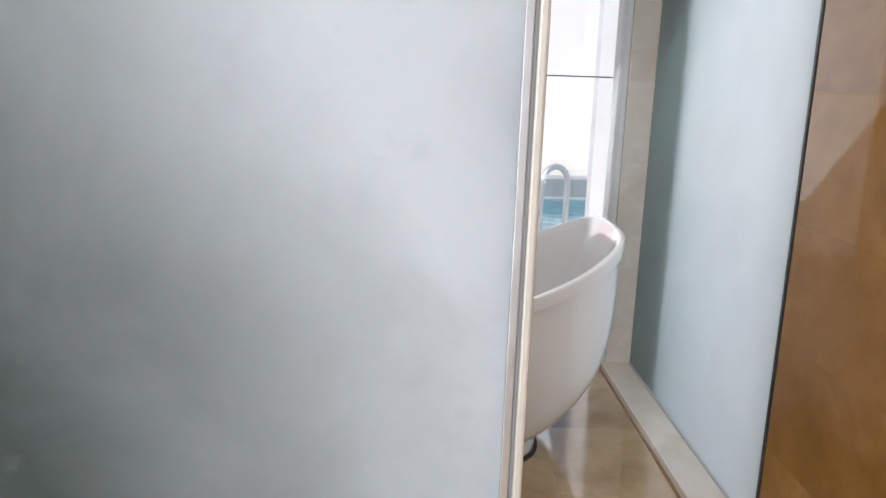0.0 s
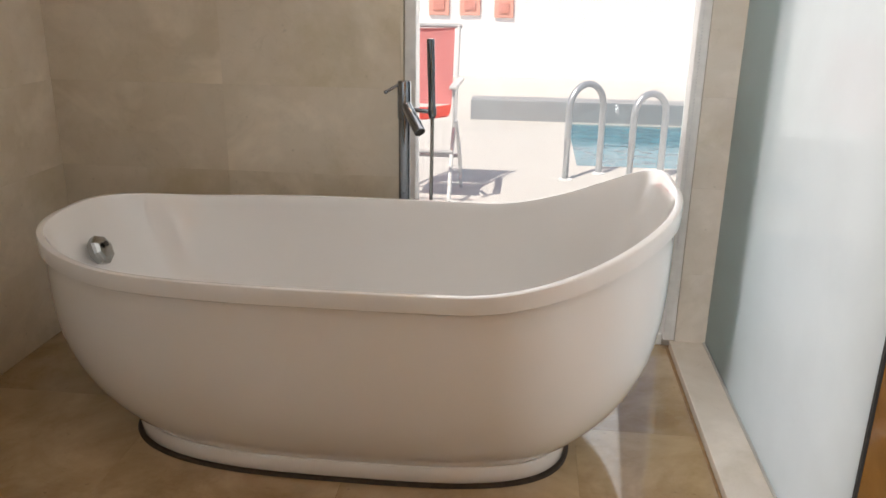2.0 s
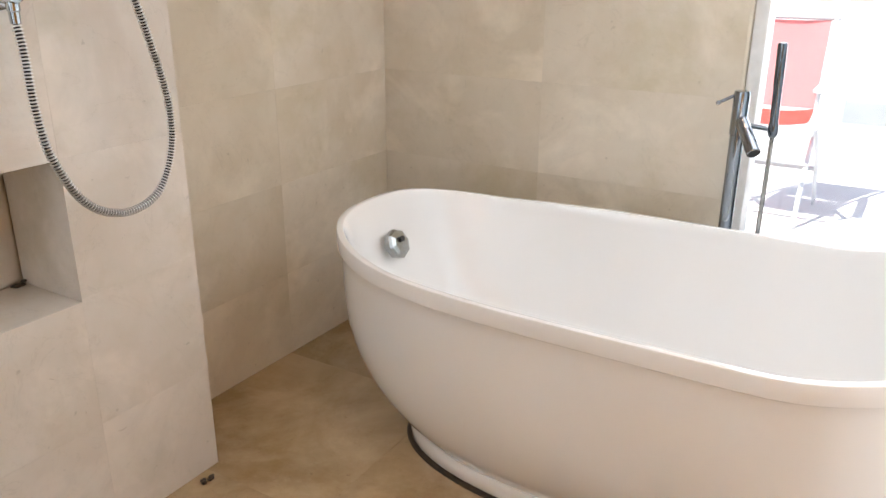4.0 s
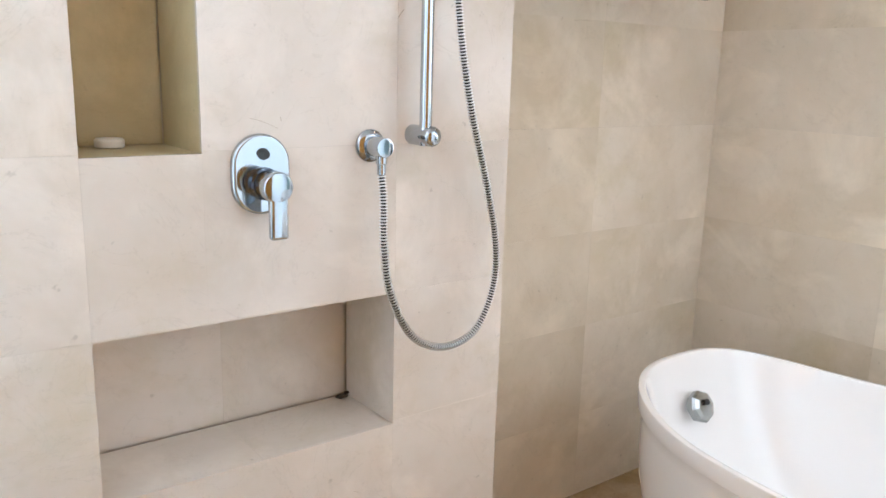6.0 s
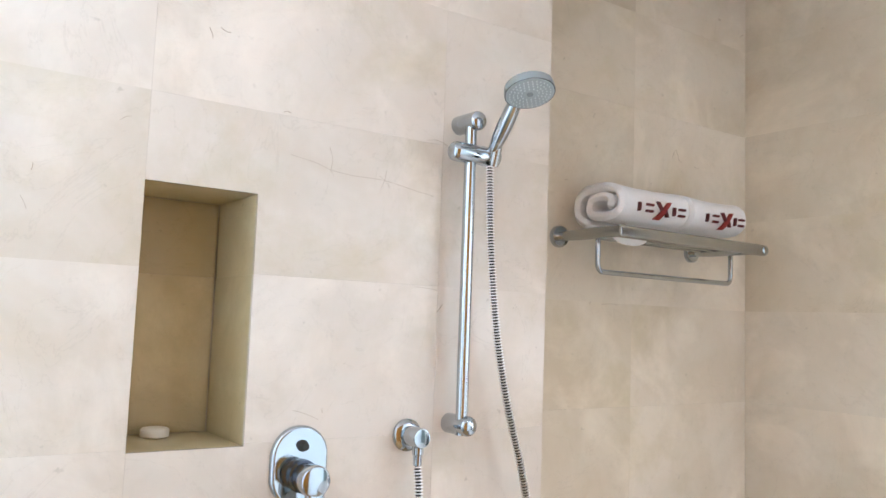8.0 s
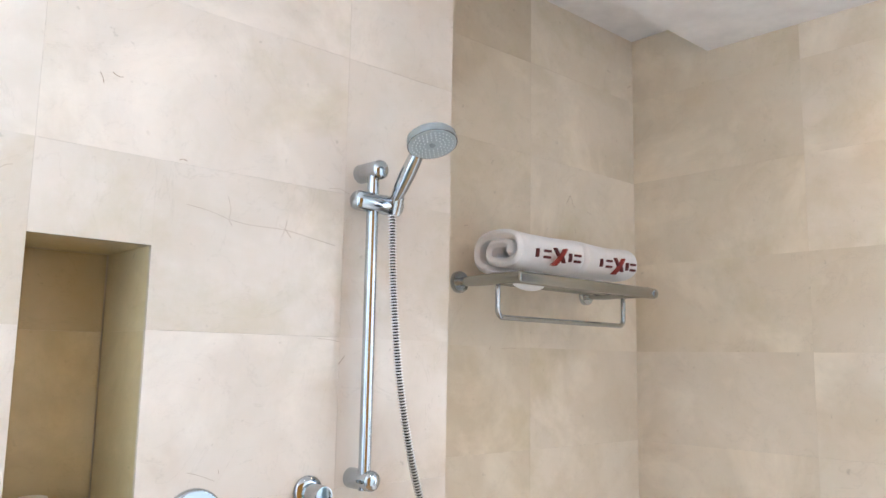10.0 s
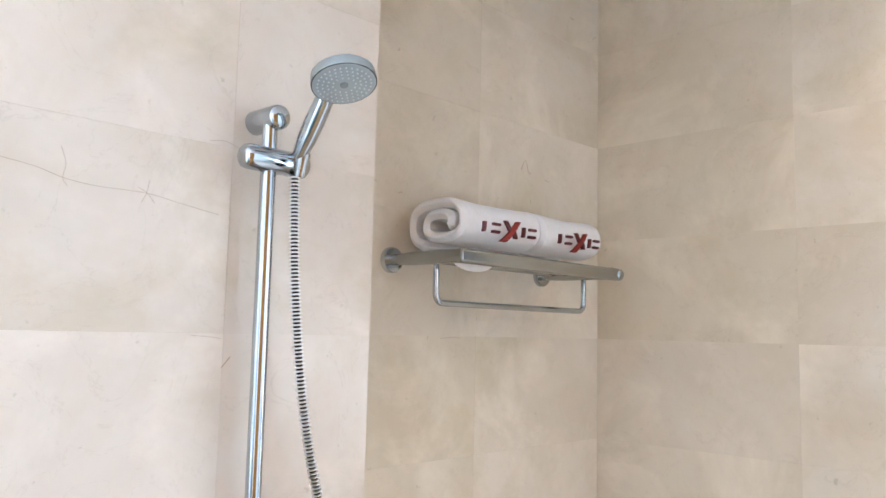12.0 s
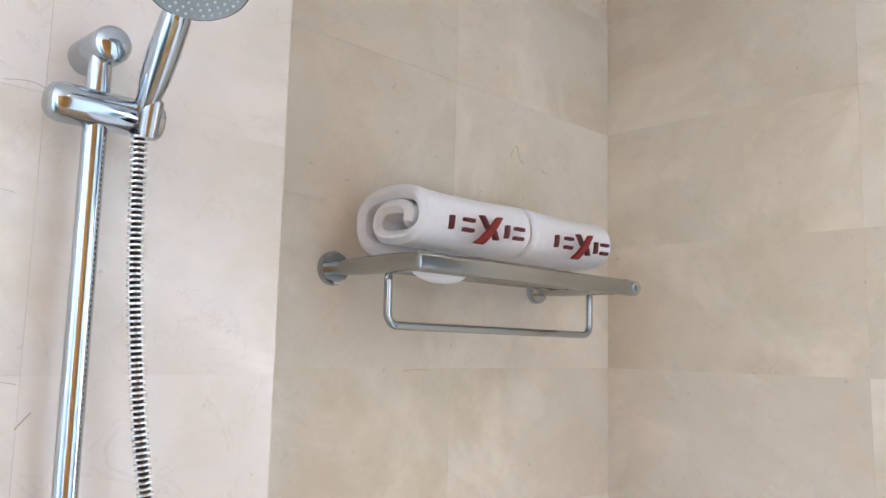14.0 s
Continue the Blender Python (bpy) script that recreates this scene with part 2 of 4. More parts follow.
def rod(bm, p, q, r, r2=None, seg=24, bevel=0.0):
    p, q = Vector(p), Vector(q)
    d = q - p
    m = Matrix.Translation((p + q) / 2) @ d.to_track_quat("Z", "Y").to_matrix().to_4x4()
    res = bmesh.ops.create_cone(bm, cap_ends=True, segments=seg, radius1=r, radius2=r if r2 is None else r2, depth=d.length, matrix=m)
    if bevel:
        fs = {f for v in res["verts"] for f in v.link_faces if len(f.verts) > 4}
        es = list({e for f in fs for e in f.edges})
        bmesh.ops.bevel(bm, geom=es, offset=bevel, segments=3, affect="EDGES", profile=0.5)
    return bm


def turned(bm, p, axis, profile, seg=28):
    """Rings of (distance along the axis, radius) round an axis from p."""
    axis = Vector(axis).normalized()
    q = axis.to_track_quat("Z", "Y")
    rings = []
    for d, r in profile:
        rings.append([bm.verts.new(Vector(p) + q @ Vector((r * math.cos(a), r * math.sin(a), d))) for a in (2 * math.pi * i / seg for i in range(seg))])
    for a, b in zip(rings, rings[1:]):
        for i in range(seg):
            j = (i + 1) % seg
            bm.faces.new((a[i], a[j], b[j], b[i]))
    bm.faces.new(rings[0][::-1])
    bm.faces.new(rings[-1])
    return bm


def smooth_path(points, n):
    """Points along a Catmull-Rom curve."""
    pts = [Vector(p) for p in points]
    pts = [2 * pts[0] - pts[1]] + pts + [2 * pts[-1] - pts[-2]]
    out = []
    for i in range(1, len(pts) - 2):
        a, b, c, d = pts[i - 1:i + 3]
        for k in range(n):
            t = k / n
            out.append(0.5 * (2 * b + (c - a) * t + (2 * a - 5 * b + 4 * c - d) * t * t + (3 * b - a - 3 * c + d) * t ** 3))
    out.append(pts[-2])
    return out


def tube(bm, path, radius, seg=12):
    """A tube along a path; radius is a number or a function of the ring's index."""
    rings = []
    ref = Vector((0.3, 0.2, 0.93))
    for i, p in enumerate(path):
        d = (path[min(i + 1, len(path) - 1)] - path[max(i - 1, 0)]).normalized()
        u = d.cross(ref)
        if u.length < 0.05:
            u = d.cross(Vector((1, 0, 0)))
        u.normalize()
        w = d.cross(u)
        ref = w.cross(d) if i == 0 else ref
        r = radius(i) if callable(radius) else radius
        rings.append([bm.verts.new(p + r * (math.cos(a) * u + math.sin(a) * w)) for a in (2 * math.pi * k / seg for k in range(seg))])
    for a, b in zip(rings, rings[1:]):
        for i in range(seg):
            j = (i + 1) % seg
            bm.faces.new((a[i], a[j], b[j], b[i]))
    bm.faces.new(rings[0][::-1])
    bm.faces.new(rings[-1])
    return bm


TILE_MESHES = {}
TILE_T = 0.009


def tile_mesh(rects, material):
    key = (tuple(tuple(round(x, 3) for x in r) for r in rects), material.name)
    if key in TILE_MESHES:
        return TILE_MESHES[key]
    vs, fs = [], []
    c, t = 0.00015, TILE_T
    for x0, x1, y0, y1 in rects:
        o = len(vs)
        for ins, z in ((0, 0), (0, t - c), (c, t)):
            vs += [(x0 + ins, y0 + ins, z), (x1 - ins, y0 + ins, z), (x1 - ins, y1 - ins, z), (x0 + ins, y1 - ins, z)]
        for k in (0, 4):
            for i in range(4):
                j = (i + 1) % 4
                fs.append((o + k + i, o + k + j, o + k + 4 + j, o + k + 4 + i))
        fs.append((o + 8, o + 9, o + 10, o + 11))
        fs.append((o + 3, o + 2, o + 1, o))
    me = bpy.data.meshes.new("tile")
    me.from_pydata(vs, [], fs)
    me.materials.append(material)
    TILE_MESHES[key] = me
    return me


def lay_tiles(parent, material, origin, U, V, us, vs, holes=(), gap=0.0001, tones=None):
    """Tiles on a plane: cuts us and vs along U and V from the origin, less the rectangular holes (u0, u1, v0, v1)."""
    U, V = Vector(U), Vector(V)
    N = U.cross(V)
    rot = Matrix((U, V, N)).transposed().to_4x4()
    for u0, u1 in zip(us, us[1:]):
        for v0, v1 in zip(vs, vs[1:]):
            a0, a1, b0, b1 = u0 + gap, u1 - gap, v0 + gap, v1 - gap
            rects = [(a0, a1, b0, b1)]
            for h0, h1, k0, k1 in holes:
                nxt = []
                for x0, x1, y0, y1 in rects:
                    if h1 <= x0 or h0 >= x1 or k1 <= y0 or k0 >= y1:
                        nxt.append((x0, x1, y0, y1))
                        continue
                    if x0 < h0:
                        nxt.append((x0, h0, y0, y1))
                    if h1 < x1:
                        nxt.append((h1, x1, y0, y1))
                    m0, m1 = max(x0, h0), min(x1, h1)
                    if y0 < k0:
                        nxt.append((m0, m1, y0, k0))
                    if k1 < y1:
                        nxt.append((m0, m1, k1, y1))
                rects = nxt
            rects = [r for r in rects if r[1] - r[0] > 0.004 and r[3] - r[2] > 0.004]
            if not rects:
                continue
            cu, cv = (a0 + a1) / 2, (b0 + b1) / 2
            me = tile_mesh([(r[0] - cu, r[1] - cu, r[2] - cv, r[3] - cv) for r in rects], material)
            ob = new("tile", me)
            ob.matrix_world = Matrix.Translation(Vector(origin) + U * cu + V * cv) @ rot
            ob.parent = parent
            if tones:
                ob.color = (*tones(cu, cv), 1)


# ---------------------------------------------------------------- the room
R_X, Y_B, Y_C = -0.257, 2.563, 1.405      # recessed wall, back wall, outer corner of the shower wall
X_G, Y_P = 2.058, 0.095                   # frosted wall on the window side, partition at the entrance
H_HI, H_LO, X_S = 2.67, 2.546, 0.049      # ceiling over the recess, lower ceiling, its edge
T = TILE_T
ROWS_Z = [0.0, 0.285, 0.588, 0.887, 1.205, 1.512, 1.818, 2.122, 2.43, 2.67]

bm = bmesh.new()
box(bm, R_X - 0.25, X_G + 0.3, Y_BACK - 0.2, Y_B + 0.32, -0.12, -T)
floor = structure("floor", bm, GROUT, "polished cream marble tile floor, partly shaded", "floor")

# shower wall with its two niches
NICHE = (0.481, 0.685, 1.200, 1.661)
LEDGE = (0.481, 1.097, 0.580, 0.884)
NI_D = 0.215


def wall_with_holes(bm, x0, x1, y0, y1, z0, z1, holes):
    ys = sorted({y0, y1, *[h for q in holes for h in q[:2]]})
    zs = sorted({z0, z1, *[h for q in holes for h in q[2:]]})
    for a, b in zip(ys, ys[1:]):
        for c, d in zip(zs, zs[1:]):
            if not any(q[0] <= a and b <= q[1] and q[2] <= c and d <= q[3] for q in holes):
                box(bm, x0, x1, a, b, c, d)


def grown(q, g):
    return (q[0] - g, q[1] + g, q[2] - g, q[3] + g)


bm = bmesh.new()
wall_with_holes(bm, -NI_D - T, -T, Y_BACK, Y_C - T, -0.1, H_HI, [grown(NICHE, T), grown(LEDGE, T)])
box(bm, -NI_D - T - 0.15, -NI_D - T, Y_BACK, Y_C - T, -0.1, H_HI)
wall_shower = structure("wall_west", bm, GROUT, "cream marble shower wall with two recessed niches", "wall")

bm = bmesh.new()
box(bm, R_X - T - 0.2, R_X - T, Y_C - T, Y_B + T + 0.1, -0.1, H_HI)
wall_rack = structure("wall_recess", bm, GROUT, "cream marble wall set back behind the bathtub's end", "wall")

bm = bmesh.new()
box(bm, R_X - T, 0.985, Y_B + T, Y_B + 0.28, -0.1, H_HI)
wall_back = structure("wall_north", bm, GROUT, "cream marble tiled wall behind the bathtub", "wall")

bm = bmesh.new()
box(bm, 1.951 + T, X_G + 0.3, Y_B + T, Y_B + 0.28, -0.1, H_HI)
wall_pier = structure("wall_pier", bm, GROUT, "narrow cream marble pier beside the window", "wall")

bm = bmesh.new()
box(bm, 0.985, 1.951 + T, Y_B + 0.02, Y_B + 0.28, 2.40, H_HI)
structure("wall_lintel", bm, PLASTER, "white wall strip above the bathroom window", "wall")

Y_R = 1.292
bm = bmesh.new()
box(bm, X_G + T, X_G + 0.2, Y_BACK, Y_R, -0.1, H_HI)
wall_east = structure("wall_east", bm, GROUT, "polished brown-cream marble wall by the entrance", "wall")

bm = bmesh.new()
box(bm, X_G - 0.02, X_G + 0.2, Y_R, Y_B + T, 2.42, H_HI)
structure("wall_over_pane", bm, PLASTER, "white wall strip above the frosted pane", "wall")

# unseen end wall; brown chosen so the chrome reflects darker
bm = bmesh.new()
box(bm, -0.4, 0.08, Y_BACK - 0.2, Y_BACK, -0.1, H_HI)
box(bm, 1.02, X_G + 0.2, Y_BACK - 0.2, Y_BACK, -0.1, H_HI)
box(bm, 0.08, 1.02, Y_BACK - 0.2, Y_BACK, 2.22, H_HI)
structure("wall_south", bm, MARBLE_POLISHED, "plain unseen end wall, brown to darken chrome reflections", "wall")

bm = bmesh.new()
box(bm, X_S, X_G + 0.3, Y_BACK - 0.2, Y_B + 0.05, H_LO, H_LO + 0.1)
box(bm, R_X - 0.25, X_S, Y_BACK - 0.2, Y_B + 0.28, H_HI, H_HI + 0.1)
box(bm, X_S, X_S + 0.03, Y_BACK - 0.2, Y_B + 0.05, H_LO + 0.1, H_HI + 0.1)
box(bm, X_S + 0.03, X_G + 0.3, Y_BACK - 0.2, Y_B + 0.28, H_LO + 0.13, H_LO + 0.2)
structure("ceiling", bm, PLASTER, "white painted ceiling with a raised strip along one wall", "ceiling")

# kerb under the frosted pane
bm = bmesh.new()
box(bm, 1.936, X_G + 0.1, Y_R - 0.02, Y_B + 0.005, -0.02, 0.03, 0.003)
structure("threshold", bm, MARBLE, "low cream marble kerb under the frosted glass", "threshold")

bm = bmesh.new()
box(bm, 1.928, 1.9355, Y_R - 0.02, Y_B + 0.003, -0.02, 0.004, 0.001, 1)
structure("trim", bm, plain("brown_floor_joint", (0.36, 0.22, 0.10), 0.6, var=0.25), "brown sealed joint between floor and kerb", "joint")

# ---------------------------------------------------------------- glazing
pane = thing("window_2", (X_G, 1.93, 0.03), "tall frosted white glass pane standing on a marble kerb", "window", kind="structure")
bm = bmesh.new()
box(bm, X_G, X_G + 0.012, Y_R + 0.004, Y_B - 0.002, 0.031, 2.43, 0.001, 1)
part("pane", bm, FROST, pane)
bm = bmesh.new()
box(bm, X_G - 0.003, X_G + 0.02, Y_R - 0.008, Y_R + 0.003, 0.0, 2.43, 0.001, 1)
part("edge_strip", bm, DARK, pane, "thin dark edge strip")
bm = bmesh.new()
box(bm, X_G - 0.008, X_G - 0.001, Y_R + 0.004, Y_B - 0.004, 0.030, 0.036, 0.002)
part("sealant", bm, plain("pale_sealant", (0.5, 0.5, 0.47), 0.5), pane)

win = thing("window_1", (1.47, Y_B + 0.1, 0.0), "tall clear window with a thin white frame facing the pool terrace", "window", kind="structure")
for x0, x1 in ((0.987, 1.025), (1.915, 1.953)):
    bm = bmesh.new()
    box(bm, x0, x1, Y_B + 0.008, Y_B + 0.10, 0.03, 2.40, 0.003)
    part("frame", bm, WHITE_FRAME, win)
bm = bmesh.new()
box(bm, 1.025, 1.915, Y_B + 0.03, Y_B + 0.10, 0.0, 0.045, 0.003)
part("sill", bm, WHITE_FRAME, win)
for z0, z1 in ((0.043, 1.215), (1.221, 2.39)):
    bm = bmesh.new()
    box(bm, 1.022, 1.918, Y_B + 0.066, Y_B + 0.074, z0, z1)
    part("pane", bm, CLEAR, win).visible_shadow = False
bm = bmesh.new()
box(bm, 1.028, 1.905, Y_B + 0.064, Y_B + 0.076, 1.2152, 1.2208)
part("joint", bm, plain("grey_glazing_joint", (0.12, 0.13, 0.14), 0.5), win, "thin dark joint between the panes")

blind = thing("roller_blind", (1.465, Y_B + 0.05, 2.33), "white roller blind rolled up above the window, its chain hanging", "blind")
bm = bmesh.new()
rod(bm, (1.03, Y_B + 0.05, 2.365), (1.90, Y_B + 0.05, 2.365), 0.034)
part("roll", bm, BLIND, blind, smooth=True)
bm = bmesh.new()
for k in range(190):
    bmesh.ops.create_icosphere(bm, subdivisions=1, radius=0.0034, matrix=Matrix.Translation((1.926, Y_B - 0.004, 2.36 - 0.0105 * k)))
part("bead_chain", bm, WHITEMETAL, blind, "white bead chain")

# unseen door added so the south fill lamp stands in an opening
gate = thing("door_1", (0.55, Y_BACK - 0.12, 0.0), "unseen frosted glazed door in a white frame, added for the fill lamp", "door", kind="structure")
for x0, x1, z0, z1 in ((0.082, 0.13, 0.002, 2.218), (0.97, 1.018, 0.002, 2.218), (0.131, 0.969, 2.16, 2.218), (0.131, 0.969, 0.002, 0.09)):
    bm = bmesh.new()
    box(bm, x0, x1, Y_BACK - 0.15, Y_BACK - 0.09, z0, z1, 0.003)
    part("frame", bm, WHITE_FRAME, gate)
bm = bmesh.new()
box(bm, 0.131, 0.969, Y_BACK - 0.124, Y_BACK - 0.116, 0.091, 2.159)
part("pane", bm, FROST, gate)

# frosted partition at the entrance
door = thing("glass_partition", (0.6, Y_P, 0.0), "frosted glass partition panel with an aluminium edge profile", "partition")
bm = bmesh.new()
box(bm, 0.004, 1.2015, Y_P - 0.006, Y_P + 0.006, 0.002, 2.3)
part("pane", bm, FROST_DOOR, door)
bm = bmesh.new()
box(bm, 1.2005, 1.2088, Y_P - 0.012, Y_P + 0.012, 0.0, 2.3, 0.001)
part("stile", bm, ALU, door)
bm = bmesh.new()
box(bm, 1.2090, 1.2123, Y_P - 0.008, Y_P + 0.008, 0.0, 2.3)
part("seal", bm, plain("grey_seal", (0.16, 0.17, 0.18), 0.5), door, "thin grey rubber seal")
bm = bmesh.new()
box(bm, 1.2125, 1.2225, Y_P - 0.010, Y_P + 0.020, 0.0, 2.3, 0.003)
part("edge_profile", bm, plain("pale_edge_profile", (0.46, 0.43, 0.38), 0.4, 0.3), door)

# ---------------------------------------------------------------- bathtub
TUB_Y, TUB_CX, TUB_A, TUB_B = 1.982, 0.941, 0.8506, 0.418


def oval(a, b, th, e=None):
    c, s = math.cos(th), math.sin(th)
    e = e or (2.78 if c < 0 else 3.66)
    return a * math.copysign(abs(c) ** (2 / e), c), b * math.copysign(abs(s) ** (2 / e), s)


def rim_z(x):
    t = max(0.0, min(1.0, (x - 1.273) / 0.519))
    u = max(0.0, (0.45 - x) / 0.35)
    return 0.556 + 0.187 * t ** 1.87 + 0.043 * u * u


def tub_ring(bm, cx, a, b, z_of, seg=128, e=None, a_low=None):
    out = []
    for i in range(seg):
        th = 2 * math.pi * i / seg
        dx, dy = oval(a_low if a_low and math.cos(th) < 0 else a, b, th, e)
        rx = TUB_CX + oval(TUB_A, TUB_B, th)[0]
        out.append(bm.verts.new((cx + dx, TUB_Y + dy, z_of(rx))))
    return out


def skin(bm, rings, cap_first=False, cap_last=False):
    for p, q in zip(rings, rings[1:]):
        for i in range(len(p)):
            j = (i + 1) % len(p)
            bm.faces.new((p[i], p[j], q[j], q[i]))
    if cap_first:
        bm.faces.new(rings[0][::-1])
    if cap_last:
        bm.faces.new(rings[-1])


def build_tub():
    tub = thing("bathtub", (TUB_CX, TUB_Y, 0.0), "freestanding white acrylic slipper bathtub with one raised end", "bathtub")
    bm = bmesh.new()
    rings = []
    base = (0.93, 0.610, 0.325, 0.048)
    for k in range(0, 23):
        h = (k / 22) ** 1.5
        g, g_low = 1 - (1 - h) ** 3.7, 1 - (1 - h) ** 3.3
        cx = base[0] + (TUB_CX - base[0]) * g
        a = base[1] + (TUB_A - 0.011 - base[1]) * g
        b = base[2] + (TUB_B - 0.011 - base[2]) * g
        low = base[1] + (TUB_A - 0.011 - base[1]) * g_low
        top = -0.048
        rings.append(tub_ring(bm, cx, a, b, lambda x, h=h: base[3] + h * (rim_z(x) + top - base[3]), a_low=low))
    lip = [(-0.0105, -0.0465), (-0.002, -0.044), (-0.0003, -0.0425), (0.0, -0.040), (0.0, -0.005), (-0.0015, -0.0015), (-0.005, 0.0), (-0.013, 0.0), (-0.017, -0.0012), (-0.0195, -0.005)]
    for d, dz in lip:
        rings.append(tub_ring(bm, TUB_CX, TUB_A + d, TUB_B + d, lambda x, dz=dz: rim_z(x) + dz))
    inner = (0.93, 0.515, 0.235, 0.150)
    for k in range(1, 21):
        h = 1 - k / 20
        g = h ** 0.55
        cx = inner[0] + (TUB_CX - inner[0]) * g
        a = inner[1] + (TUB_A - 0.021 - inner[1]) * g
        b = inner[2] + (TUB_B - 0.021 - inner[2]) * h ** 0.30
        rings.append(tub_ring(bm, cx, a, b, lambda x, h=h: inner[3] + h ** 1.25 * (rim_z(x) - 0.008 - inner[3])))
    rings.append(tub_ring(bm, 0.93, 0.40, 0.17, lambda x: 0.136))
    skin(bm, rings, True, True)
    part("shell", bm, ACRYLIC, tub, smooth=True)
    bm = bmesh.new()
    rings = [tub_ring(bm, 0.93, 0.612 + d, 0.330 + d, lambda x, z=z: z) for d, z in ((-0.02, 0.005), (0.004, 0.006), (0.008, 0.012), (0.008, 0.040), (0.002, 0.050), (-0.03, 0.053))]
    skin(bm, rings, True, True)
    part("plinth", bm, ACRYLIC, tub, smooth=True)
    bm = bmesh.new()
    rings = [tub_ring(bm, 0.93, 0.612 + d, 0.330 + d, lambda x, z=z: z) for d, z in ((0.018, 0.0), (0.015, 0.006), (0.004, 0.009), (-0.02, 0.009))]
    skin(bm, rings, True, True)
    part("sealant", bm, SILICONE, tub, "dark stained sealant line at the floor", smooth=True)
    # overflow fitting on the low end
    bm = bmesh.new()
    ax = Vector((0.90, 0.0, 0.43)).normalized()
    at = Vector((0.176, 1.985, 0.470))
    turned(bm, at, ax, [(0.0, 0.043), (0.018, 0.045), (0.026, 0.040), (0.031, 0.028), (0.032, 0.004)], 8)
    ov = part("overflow", bm, STEEL, tub, "chrome overflow fitting")
    bm = bmesh.new()
    turned(bm, at + ax * 0.032 + Vector((0, 0, 0.012)), ax, [(0.0, 0.009), (0.004, 0.008)], 8)
    part("cap", bm, DARK, ov)


build_tub()
# ---------------------------------------------------------------- tub filler on the floor


def build_filler():
    f = thing("tub_faucet", (1.005, 2.45, 0.0), "tall chrome floor-standing tub faucet with a hand shower", "faucet")
    bm = bmesh.new()
    turned(bm, (1.005, 2.45, 0.0), (0, 0, 1), [(0.0, 0.046), (0.008, 0.046), (0.011, 0.043), (0.012, 0.020)])
    part("base_plate", bm, TAP_CHROME, f, smooth=True)
    bm = bmesh.new()
    turned(bm, (1.005, 2.45, 0.008), (0, 0, 1), [(0, 0.0185), (0.80, 0.0185), (0.802, 0.0215), (0.915, 0.0215), (0.920, 0.019)])
    part("column", bm, TAP_CHROME, f, smooth=True)
    bm = bmesh.new()
    rod(bm, (0.990, 2.447, 0.917), (0.948, 2.435, 0.893), 0.0045, bevel=0.001)
    lever = part("lever", bm, TAP_CHROME, f, smooth=True)
    bm = bmesh.new()
    bmesh.ops.create_uvsphere(bm, u_segments=12, v_segments=8, radius=0.0065, matrix=Matrix.Translation((0.948, 2.435, 0.893)))
    part("knob", bm, TAP_CHROME, lever, smooth=True)
    bm = bmesh.new()
    rod(bm, (1.012, 2.445, 0.850), (1.068, 2.375, 0.778), 0.0185, bevel=0.003)
    spout = part("spout", bm, TAP_CHROME, f, smooth=True)
    bm = bmesh.new()
    d = (Vector((1.068, 2.375, 0.778)) - Vector((1.012, 2.445, 0.850))).normalized()
    turned(bm, Vector((1.068, 2.375, 0.778)) - d * 0.001, d, [(0, 0.0145), (0.002, 0.014)])
    part("aerator", bm, DARK, spout)
    bm = bmesh.new()
    rod(bm, (1.02, 2.45, 0.838), (1.096, 2.45, 0.832), 0.007)
    part("holder", bm, TAP_CHROME, f, smooth=True)
    bm = bmesh.new()
    turned(bm, (1.096, 2.45, 0.812), (-0.03, 0.0, 1), [(0, 0.009), (0.01, 0.0135), (0.035, 0.0135), (0.038, 0.0115), (0.13, 0.0115), (0.134, 0.0125), (0.243, 0.0125), (0.247, 0.010)])
    part("hand_shower", bm, plain("dark_chrome", (0.16, 0.19, 0.22), 0.15, 0.9), f, "slim dark chrome hand shower", smooth=True)
    bm = bmesh.new()
    tube(bm, smooth_path([(1.096, 2.45, 0.815), (1.094, 2.455, 0.60), (1.088, 2.46, 0.30), (1.060, 2.46, 0.12), (1.035, 2.455, 0.10), (1.018, 2.45, 0.13)], 14), 0.006, 10)
    part("hose", bm, STEEL, f, "thin steel hose", smooth=True)


build_filler()

# ---------------------------------------------------------------- shower set on the wall


